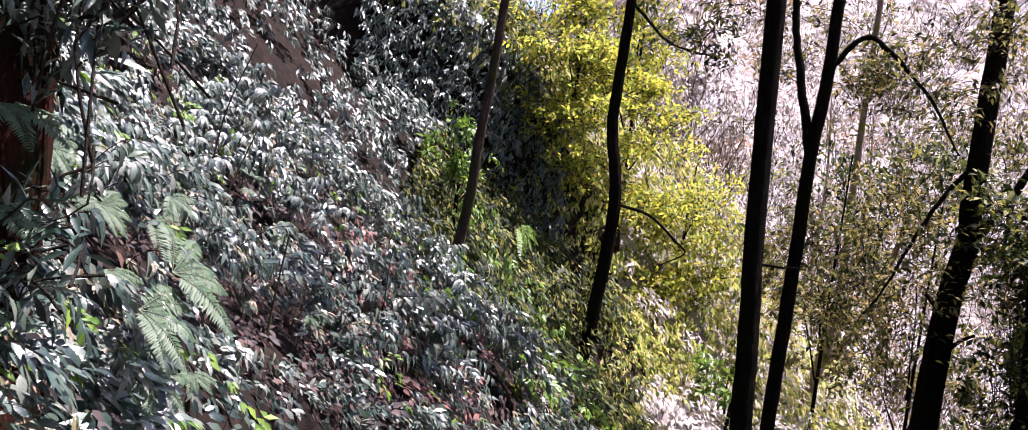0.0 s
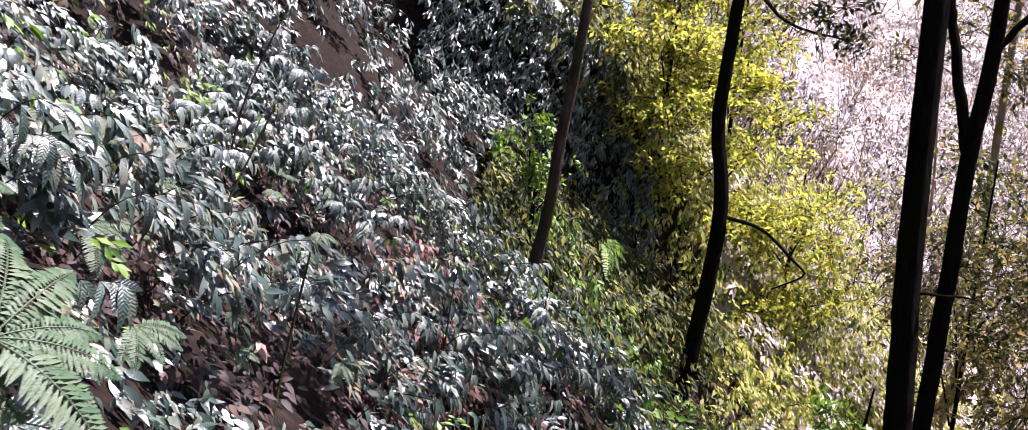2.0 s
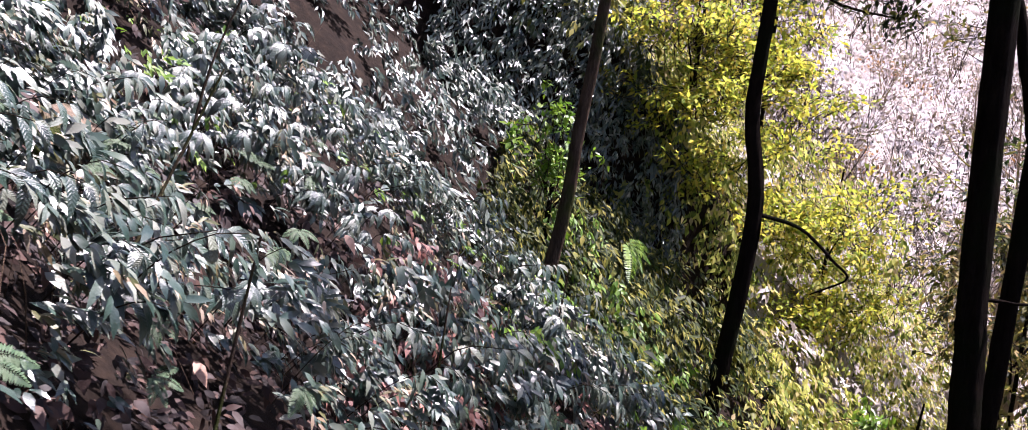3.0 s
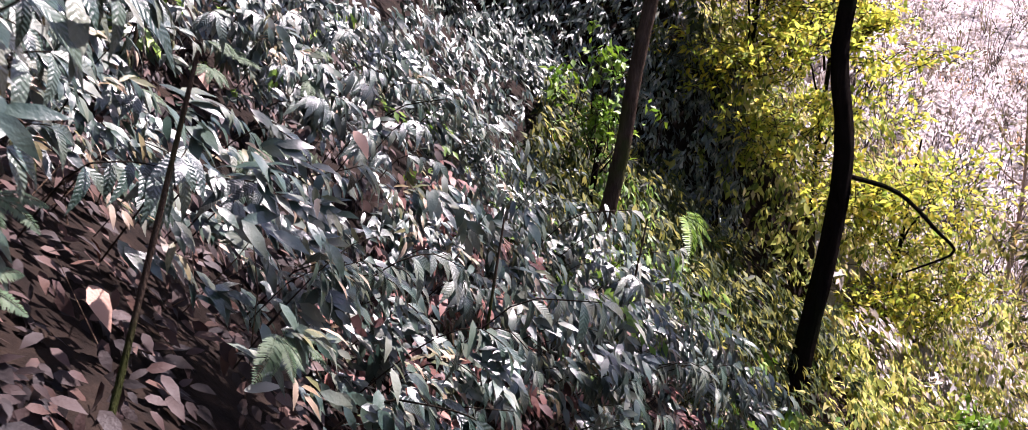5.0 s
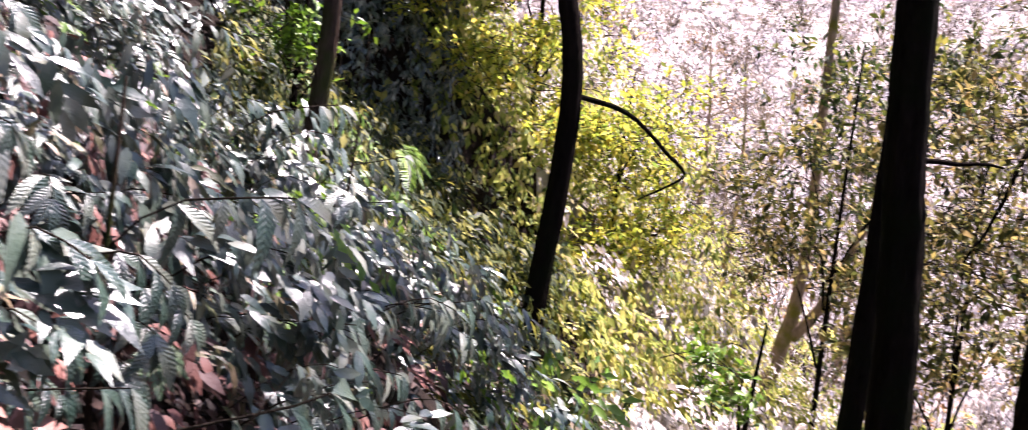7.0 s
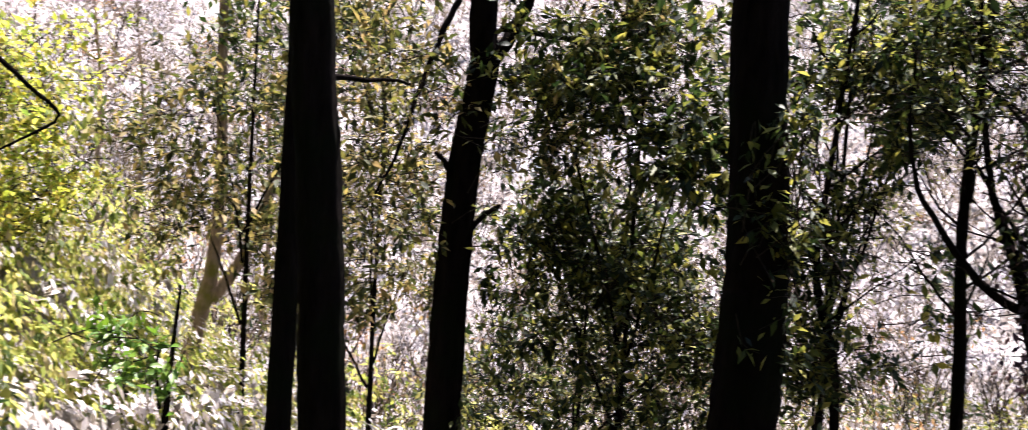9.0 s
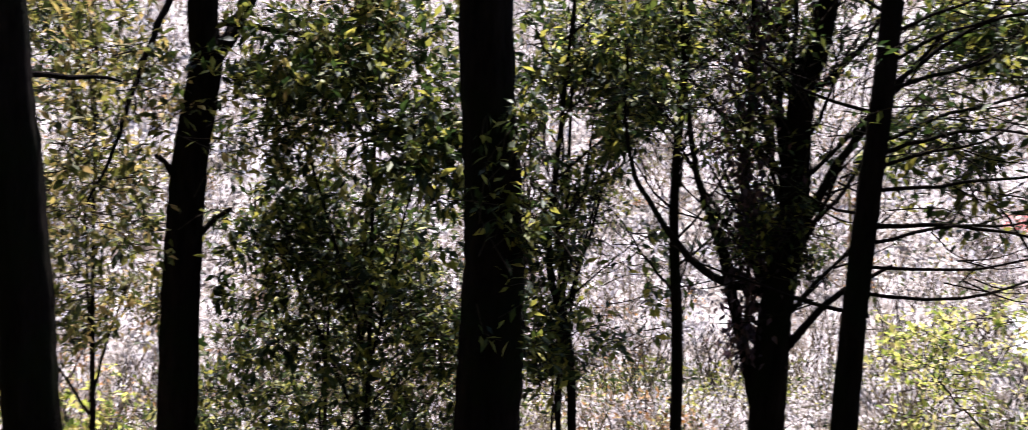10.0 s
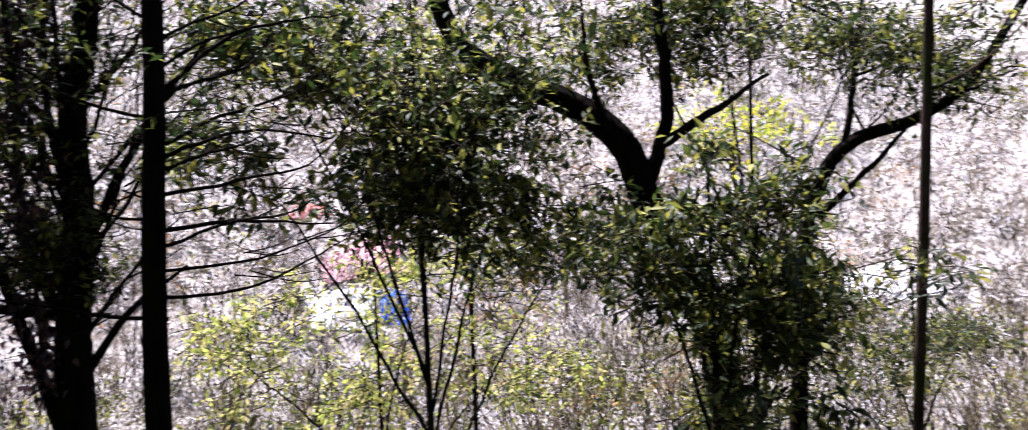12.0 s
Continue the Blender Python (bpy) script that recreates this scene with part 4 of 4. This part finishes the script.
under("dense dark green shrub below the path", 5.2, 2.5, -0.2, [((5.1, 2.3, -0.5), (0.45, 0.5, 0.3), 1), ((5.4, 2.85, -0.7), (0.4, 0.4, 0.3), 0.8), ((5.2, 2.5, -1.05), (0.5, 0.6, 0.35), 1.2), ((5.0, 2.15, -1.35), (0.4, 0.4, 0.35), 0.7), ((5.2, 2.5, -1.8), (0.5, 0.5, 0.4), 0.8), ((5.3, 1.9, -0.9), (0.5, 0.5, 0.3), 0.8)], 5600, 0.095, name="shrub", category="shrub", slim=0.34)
under("bright green sapling below the path", 3.1, 11.7, -1.2, [((3.1, 11.73, -1.6), (0.35, 0.35, 0.4), 1)], 260, 0.12, MAT_FRESH, name="sapling", category="sapling")
tree("tree", "thin dark young tree with bare crooked twigs", [(6.9, 8.2, -5.2), (6.92, 8.25, -2.0), (6.85, 8.45, -1.0), (6.9, 8.4, 0.2), (6.95, 8.3, 1.6)], 0.045, 0.012,
     fan([(6.88, 8.4, -1.6 + 0.22 * i) for i in range(12)], [(0.2 * math.sin(i), math.cos(i * 2.6), 0.7) for i in range(12)], 0.9, 0.01, 0.3, 3, 31), [((6.9, 8.3, -0.6), (0.3, 0.5, 0.9), 1)], 700, 0.06, foliage=MAT_GULLY)
tree("tree", "thin dark upright tree beside the bushy one", [(6.6, 7.25, -5.2), (6.62, 7.28, -1.8), (6.6, 7.35, -0.4), (6.62, 7.3, 1.0), (6.6, 7.3, 2.4)], 0.05, 0.018,
     fan([(6.6, 7.32, -1.3 + 0.2 * i) for i in range(13)], [(0.2 * math.cos(i), math.sin(i * 1.9), 0.8) for i in range(13)], 1.0, 0.011, 0.3, 3, 32))
creeper = new("hanging_creeper")
creeper.location = (6.33, 6.72, -1.1)
tagged(creeper, "dark purplish dry creeper hung in the bushy tree", "creeper")
ln = smooth_line([(0, 0, -0.3), (0.03, 0.02, 0.5), (-0.02, 0.06, 1.2), (0.02, -0.05, 2.3)], 24)
v, q = tube_arrays(ln, np.linspace(0.016, 0.006, 24), 6, 0.1)
part("stem", raw_mesh("stem", v, [q], MAT_TWIG), creeper)
k = rng.integers(0, 24, 1700)
hang = ln[k] + rng.normal(0, 1, (1700, 3)) * np.array([0.07, 0.11, 0.1]) * rng.uniform(0.3, 1.4, (1700, 1))
lens_ = rng.uniform(0.04, 0.085, 1700)
tagged(part("creeper_leaves", leaf_mesh("creeper_leaves", MAT_CREEPER, hang, rng.normal(0, 0.4, (1700, 3)) + np.array([0, 0, -0.8]), rng.normal(0, 0.6, (1700, 3)) + np.array([-0.6, 0, 0.4]), lens_, lens_ * 0.45, PLAIN), creeper), kind="stuff")
# yellow foliage by the gully
for lab, q, blobs, cnt in (
        ("young tree with layered yellow-green autumn leaves", (0.9, 14.6, 4.4), [((0.75, 14.0, 2.5), (0.9, 0.7, 0.2), 1), ((1.15, 13.95, 1.75), (1.1, 0.8, 0.22), 1.2), ((0.9, 14.2, 3.3), (1.0, 0.7, 0.5), 1), ((1.5, 14.0, 2.1), (0.6, 0.5, 0.18), 0.8), ((1.2, 13.7, 0.9), (0.6, 0.5, 0.4), 0.5)], 5200),
        ("young tree with yellow-green leaves in tiers", (1.9, 15.2, 4.6), [((1.7, 14.9, 3.15), (0.8, 0.7, 0.5), 1), ((2.0, 15.2, 4.2), (1.1, 0.8, 0.5), 1), ((1.5, 14.9, 2.3), (0.7, 0.6, 0.4), 0.8), ((2.3, 14.8, 1.3), (0.6, 0.6, 0.4), 0.7)], 4200),
        ("spreading yellow-green shrub on the spur", (2.9, 15.0, 1.0), [((3.05, 14.7, 0.2), (0.9, 0.7, 0.5), 1), ((3.35, 14.6, -0.8), (0.8, 0.6, 0.5), 1), ((2.2, 14.5, 0.3), (0.7, 0.6, 0.5), 0.9), ((2.4, 13.9, -0.9), (0.7, 0.5, 0.4), 0.5)], 4600),
        ("slender shrub with sparse bright green leaves", (-0.7, 11.9, 1.5), [((-0.73, 11.6, 1.05), (0.35, 0.35, 0.3), 1), ((-0.5, 11.9, 0.5), (0.4, 0.4, 0.4), 0.8)], 420)):
    under(lab, q[0], q[1], q[2], blobs, int(cnt * 1.4), 0.088, MAT_YELLOW if cnt > 3000 else (MAT_GULLY if cnt > 1000 else MAT_FRESH), name="yellow_tree" if cnt > 1000 else "shrub", category="tree" if cnt > 1000 else "shrub", slim=0.5)

# ---- unseen woodland added on the hill above the path to block the sky ----
for k, (x, y, h) in enumerate(((1.4, -4.6, 7.5), (-3.3, -1.6, 7.5), (-4.8, 1.6, 7.5), (-6.6, 4.6, 8), (-8.5, 9.0, 8), (-8.0, 15.5, 7), (-9.5, 1.0, 8), (-1.5, -6, 8), (3.6, -6.5, 9), (-5.5, -4.5, 8), (-11, 6, 8), (-12, 12, 8))):
    z = float(height(x, y))
    tree("tree", "tall unseen tree added above the path to block the sky", [(x, y, z - 0.1), (x + 0.15, y + 0.1, z + h * 0.5), (x + 0.3, y + 0.1, z + h)], 0.16, 0.06,
         [([(x + 0.2, y, z + h * 0.7), (x + 1.2, y + 0.6, z + h * 0.85), (x + 2, y + 1, z + h * 0.9)], 0.05, 0.02), ([(x + 0.2, y, z + h * 0.75), (x - 0.8, y - 0.8, z + h * 0.9), (x - 1.6, y - 1.2, z + h)], 0.05, 0.02)],
         [((x + 0.5, y + 0.3, z + h), (2.6, 2.6, 1.1), 1), ((x + 1.8, y + 1, z + h * 0.95), (2.0, 2.0, 0.8), 0.7)], 1500, 0.2, form=COARSE, slim=0.5)
# Leaf layer out of view, added to shut off sky light from uphill.
x, y = scatter(42000, -36, -6, -30, 34)
spray_stuff("sky_blocking_canopy", x, y, rng.uniform(4.5, 9, len(x)), MAT_SHADED_CROWN, 1, 0.55, 0.3, COARSE, 0.6, label="unseen closed leaf canopy added over the hill to block the sky")

# ---- plants on the bank, one by one ----
LEAF_T = np.array([(0, 0, 0), (.14, .0, .02), (.4, 0, .045), (.7, 0, .02), (1, 0, -.1), (.13, .26, .04), (.38, .5, .06), (.68, .36, .03), (.13, -.26, .04), (.38, -.5, .06), (.68, -.36, .03)])
LEAF_F = [np.array([(0, 1, 5), (0, 8, 1), (3, 4, 7), (3, 10, 4)]), np.array([(1, 2, 6, 5), (2, 3, 7, 6), (1, 8, 9, 2), (2, 9, 10, 3)])]


def single_leaf(name, length, width, mat, bend):
    v = LEAF_T * np.array([length, width, length])
    v[:, 2] -= bend * length * (v[:, 0] / length) ** 2
    return smooth(raw_mesh(name, v, LEAF_F, mat))


PLANT_LEAVES = [single_leaf("leaf", ln, ln * wd, MAT_PLANT, bd) for ln, wd, bd in ((0.10, 0.34, 0.2), (0.125, 0.3, 0.35), (0.085, 0.38, 0.15), (0.14, 0.26, 0.3))]


def frame_of(way, up, at):
    d = Vector(way).normalized()
    s = Vector(up).cross(d).normalized()
    n = d.cross(s)
    m = Matrix((d, s, n)).transposed().to_4x4()
    m.translation = at
    return m


def bank_plant(kind):
    """A shoot that leans out of the bank and hangs its leaves in pairs; x is down the bank, z is out of it."""
    root = new("undergrowth_plant")
    n = 4
    hgt = random.uniform(0.28, 0.46)
    pts = [(0, 0, -0.08), (0.03, 0.01, hgt * 0.5), (0.10 + 0.05 * kind % 0.1, 0.0, hgt * 0.9), (0.2, random.uniform(-0.04, 0.04), hgt)]
    ln = smooth_line(pts, 8)
    v, q = tube_arrays(ln, np.linspace(0.003, 0.0015, 8), 5)
    part("stem", raw_mesh("stem", v, [q], MAT_TWIG), root)
    for i in range(n + 1):
        t = 0.4 + 0.6 * i / n
        p = Vector([float(np.interp(t, np.linspace(0, 1, 8), ln[:, c])) for c in range(3)])
        for sgn in ((-1, 1) if i < n else (-1, 0, 1)):
            ang = sgn * random.uniform(0.3, 1.0)
            way = (math.cos(ang) + 0.25, math.sin(ang), random.uniform(-0.75, 0.1))
            up = (random.uniform(0.0, 0.6), random.uniform(-0.3, 0.3), 1)
            leaf = part("leaf", PLANT_LEAVES[(kind + i) % 4], root)
            leaf.matrix_basis = frame_of(way, up, p) @ Matrix.Scale(random.uniform(0.7, 1.15), 4)
    return tagged(root, "leafy undergrowth plant with glossy drooping green leaves", "plant", "undergrowth plants on the bank")


def bank_pose(x, y, lift=0.0):
    xa, ya = np.array([x]), np.array([y])
    out, down = bank_frames(xa, ya)
    at = Vector((x, y, float(height(x, y)))) + Vector(out[0]) * lift
    return frame_of(down[0], Vector(out[0]), at)


kinds = [bank_plant(k) for k in range(8)]
placed = 0
for k, root in enumerate(kinds):
    root.matrix_basis = bank_pose(-1.6 - 0.2 * k, 3.4 + 0.7 * k, 0.12)
while placed < 250:
    x, y = random.uniform(-3.0, 0.3), random.uniform(2.6, 8.8)
    if not off_path(np.array(x), np.array(y)) or x > -0.9 + 0.35 * (y - 6) or math.hypot(x + 0.5, y - 4.4) < 1.3 or random.random() < 0.35 * float(hollow(x, y)) or float(mound(x, y)) < 0.45:
        continue
    copy_thing(kinds[placed % 8], bank_pose(x, y, random.uniform(0.1, 0.3)) @ Matrix.Scale(random.uniform(0.62, 1.0), 4))
    placed += 1


for k in range(16):
    x, y = random.uniform(-3.2, -0.9), random.uniform(6.8, 9.8)
    copy_thing(kinds[k % 8], bank_pose(x, y, random.uniform(0.2, 0.35)) @ Matrix.Scale(random.uniform(0.9, 1.25), 4))["label"] = "larger broad-leaved plant standing out of the undergrowth"


def fern(fronds, size, seed_turn, mat=None):
    """A fern: arching fronds, each a midrib with narrowing pairs of leaflets."""
    root = new("fern")
    for i in range(fronds):
        ang = seed_turn + (i - fronds / 2) * 2.6 / fronds + random.uniform(-0.2, 0.2)
        ln = size * random.uniform(0.75, 1.15)
        d = np.array([math.cos(ang), math.sin(ang), 0])
        t = np.linspace(0, 1, 12)
        line = d[None] * (t * ln)[:, None] + np.array([0, 0, 1.0]) * (0.42 * ln * (t - 1.25 * t ** 2))[:, None]
        m = 24
        tt = np.linspace(0.12, 0.98, m)
        p = np.stack([np.interp(tt, t, line[:, c]) for c in range(3)], -1)
        tan = unit(np.gradient(p, axis=0))
        side = unit(np.cross(tan, [0, 0, 1.0]))
        w = 0.2 * ln * np.sin(np.pi * np.clip(tt * 0.86 + 0.14, 0, 1)) ** 0.8 + 0.008
        base = np.vstack([p, p])
        way = np.vstack([side + tan * 0.4, -side + tan * 0.4]) + rng.normal(0, 0.06, (2 * m, 3)) + np.array([0, 0, -0.25])
        v, f = leaf_arrays(base, way, np.tile([0.0, 0, 1.0], (2 * m, 1)), np.tile(w, 2), np.full(2 * m, ln / m * 1.15), PLAIN)
        tv, tq = tube_arrays(line, np.linspace(0.004, 0.0012, 12), 4)
        part("frond", raw_mesh("frond", np.vstack([v, tv]), [f[0], tq + len(v)], mat or MAT_FERN), root)
    return tagged(root, "green fern with arching feathery fronds on the bank", "fern", "ferns on the bank")


ferns = [fern(5, 0.42, 0.0), fern(6, 0.5, 0.2), fern(4, 0.36, -0.2)]
FERN_AT = [(-1.5, 2.95, 0.6, 0.55), (-1.55, 3.2, 0.75, 0.55), (-1.4, 3.1, 0.4, 0.5), (-1.75, 3.6, 0.45, 0.55), (-1.5, 3.45, 0.35, 0.5), (-1.65, 3.0, 0.95, 0.6), (-1.85, 3.3, 0.7, 0.6), (-1.35, 3.6, 0.3, 0.45), (-1.95, 3.9, 0.5, 0.8), (-1.6, 4.2, 0.35, 0.65), (-1.95, 4.6, 0.3, 0.75), (-1.55, 5.0, 0.25, 0.6), (-2.1, 5.4, 0.3, 0.7), (-1.35, 5.7, 0.3, 0.5),
           (-1.15, 6.3, 0.25, 0.5), (-2.4, 6.3, 0.35, 0.7), (-0.95, 7.0, 0.3, 0.5), (-1.9, 7.3, 0.3, 0.7), (-2.8, 7.0, 0.3, 0.8), (-0.5, 7.8, 0.3, 0.6), (-1.7, 5.25, 0.3, 0.55), (-2.6, 4.4, 0.4, 0.9), (-2.3, 5.0, 0.4, 0.8), (-2.0, 3.2, 0.7, 0.8)]
FERN_AT += [(random.uniform(-3.2, -1.6), random.uniform(3.8, 8.6), random.uniform(0.3, 0.45), random.uniform(0.35, 0.55)) for i in range(18)]
for k, (x, y, lift, sc) in enumerate(FERN_AT):
    m = bank_pose(x, y, lift) @ Matrix.Scale(sc, 4)
    if k < 3:
        ferns[k].matrix_basis = m
    else:
        copy_thing(ferns[k % 3], m)

for x, y, z, turn, sc in ((-1.4, 2.52, 1.42, -25, 0.95), (-1.42, 2.5, 1.15, -50, 0.8), (-1.45, 2.48, 0.85, -35, 0.9)):
    m = pose(x, y, z, 0, 28, turn) @ Matrix.Scale(sc, 4)
    copy_thing(ferns[0], m)["label"] = "pale green fern growing from the side of the old trunk"
gully_fern = tagged(fern(4, 0.5, 0.3, MAT_FRESH), "bright green fern hanging over the dark gully", "fern")
gully_fern.matrix_basis = bank_pose(-0.15, 12.6, 0.55)
# single withered leaves and bare stems
for x, y, z in ((-1.3, 6.54, 0.62), (-1.75, 5.3, 0.25), (-1.5, 5.45, 0.1), (-1.1, 6.6, -0.1), (-2.0, 6.9, 0.8), (-0.95, 6.66, -0.3)):
    lf = new("withered_leaf", single_leaf("withered_leaf", 0.1, 0.045, MAT_PEACH, 0.3))
    g = float(height(x, y))
    lf.matrix_basis = frame_of((0.6, -0.3, -0.5), (0.4, -0.6, 0.7), (x, y, max(z, g + 0.2)))
    tagged(lf, "withered pinkish-orange leaf caught on the undergrowth", "leaf", "withered leaves on the bank")
for pts in ([(-1.95, 5.1, -0.1), (-1.84, 5.39, 0.37), (-1.76, 5.65, 0.8), (-1.6, 5.8, 1.3)], [(-1.35, 5.1, -0.4), (-1.33, 5.3, 0.2), (-1.25, 5.35, 0.75)], [(-0.9, 6.9, -0.4), (-0.85, 6.95, 0.35)], [(-2.3, 6.9, 0.5), (-2.2, 7.0, 1.3), (-2.0, 7.1, 1.9)], [(-0.4, 8.2, -0.6), (-0.3, 8.2, 0.3)]):
    ln = smooth_line(pts, 12)
    ln[0, 2] = float(height(ln[0, 0], ln[0, 1])) - 0.03
    v, q = tube_arrays(ln, np.linspace(0.009, 0.004, 12), 6, 0.08)
    tagged(new("sapling", raw_mesh("sapling", v, [q], MAT_BARK_BROWN)), "thin bare brown sapling rising from the bank", "sapling", "bare saplings on the bank")

# ---- mossy rock in the bank ----
def boulder(name, x, y, size, sink):
    """A rounded, weathered stone half sunk in the slope."""
    bm = bmesh.new()
    bmesh.ops.create_icosphere(bm, subdivisions=4, radius=1.0)
    for v in bm.verts:
        c = v.co.copy()
        f = 1 + 0.12 * float(wave(c.x * 2.2, c.y * 2.2 + c.z, 1.3, 4)) + 0.05 * float(wave(c.x * 5, c.z * 5, 1.4, 7)) + 0.02 * float(wave(c.y * 13, c.z * 13, 1.1, 2))
        v.co = Vector((c.x * size[0], c.y * size[1], c.z * size[2])) * f
    me = bpy.data.meshes.new(name)
    bm.to_mesh(me)
    bm.free()
    me.materials.append(MAT_ROCK)
    ob = new(name, smooth(me))
    ob.location = (x, y, float(height(x, y)) + size[2] - sink)
    return ob


tagged(boulder("rock", -2.62, 6.35, (0.22, 0.26, 0.2), 0.05), "weathered brown mossy rock sunk in the bank", "rock")

# ---- bare pale trees on the far side of the valley ----
for k, (x, y, h) in enumerate(((17.5, 21, 6), (13.0, 26, 7), (20, 26, 6), (16, 17, 5), (9.5, 28, 6), (24, 17, 6), (26, 8, 6), (22, 2, 5), (27, -4, 6), (21, -9, 5), (30, 14, 7), (12, 31, 7))):
    z = float(height(x, y))
    tree("bare_tree", "slender pale leafless tree in the sun", [(x, y, z - 0.1), (x + 0.2, y, z + h * 0.5), (x + 0.1, y + 0.2, z + h)], 0.07, 0.015,
         fan([(x + 0.15, y + 0.1, z + h * (0.3 + 0.06 * i)) for i in range(9)], [(math.cos(i * 2.4), math.sin(i * 2.4), 0.6) for i in range(9)], 1.6, 0.025, 0.4, 3, k), bark=MAT_BARK_PALE, group="bare trees across the valley")

# ---- coloured things lying in the valley ----
def cloth(label, mat, x, y, w, d, name="tarpaulin", up=0.5):
    """A sheet thrown over a low heap, with folds."""
    n = 14
    u, v = np.meshgrid(np.linspace(-1, 1, n), np.linspace(-1, 1, n))
    zz = up * (1 - np.maximum(np.abs(u), np.abs(v)) ** 2.5) + 0.06 * np.sin(u * 9 + v * 4) + 0.05 * np.sin(v * 13 - u * 5)
    px_, py_ = x + u.ravel() * w / 2, y + v.ravel() * d / 2
    pts = np.stack([px_, py_, height(px_, py_) + np.maximum(zz.ravel(), 0.02)], -1)
    o = np.array([x, y, float(height(x, y))])
    i = np.arange((n - 1) * (n - 1))
    r = (i // (n - 1)) * n + i % (n - 1)
    ob = new(name, smooth(raw_mesh(name, pts - o, [np.stack([r, r + 1, r + n + 1, r + n], -1)], mat)))
    ob.location = o
    return tagged(ob, label, "tarpaulin", "sheets in the valley")


def plain_cloth(name, c1, c2):
    return ground_material(name, [c1, c2], 3.0, 0.6)


cloth("crumpled blue plastic sheet on the valley side", plain_cloth("blue_sheet", (0.02, 0.08, 0.45), (0.04, 0.14, 0.6)), 28.1, 1.3, 1.2, 0.9, up=0.25)
cloth("white plastic sheet spread on the valley side", plain_cloth("white_sheet", (0.7, 0.7, 0.72), (0.82, 0.82, 0.82)), 28.0, 2.9, 1.6, 2.0, up=0.25)
cloth("pink and red cloth spread on the valley side", plain_cloth("pink_sheet", (0.5, 0.16, 0.22), (0.7, 0.42, 0.46)), 30.4, 2.0, 2.2, 2.6, up=0.35)
cloth("red cloth on the valley side", plain_cloth("red_sheet", (0.6, 0.1, 0.1), (0.75, 0.3, 0.28)), 35.4, 3.3, 0.8, 1.5, up=0.2)
cloth("large white sheet spread on the slope", plain_cloth("white_sheet_far", (0.72, 0.7, 0.72), (0.82, 0.8, 0.8)), 28.7, -17.3, 3.0, 3.2, up=0.3)
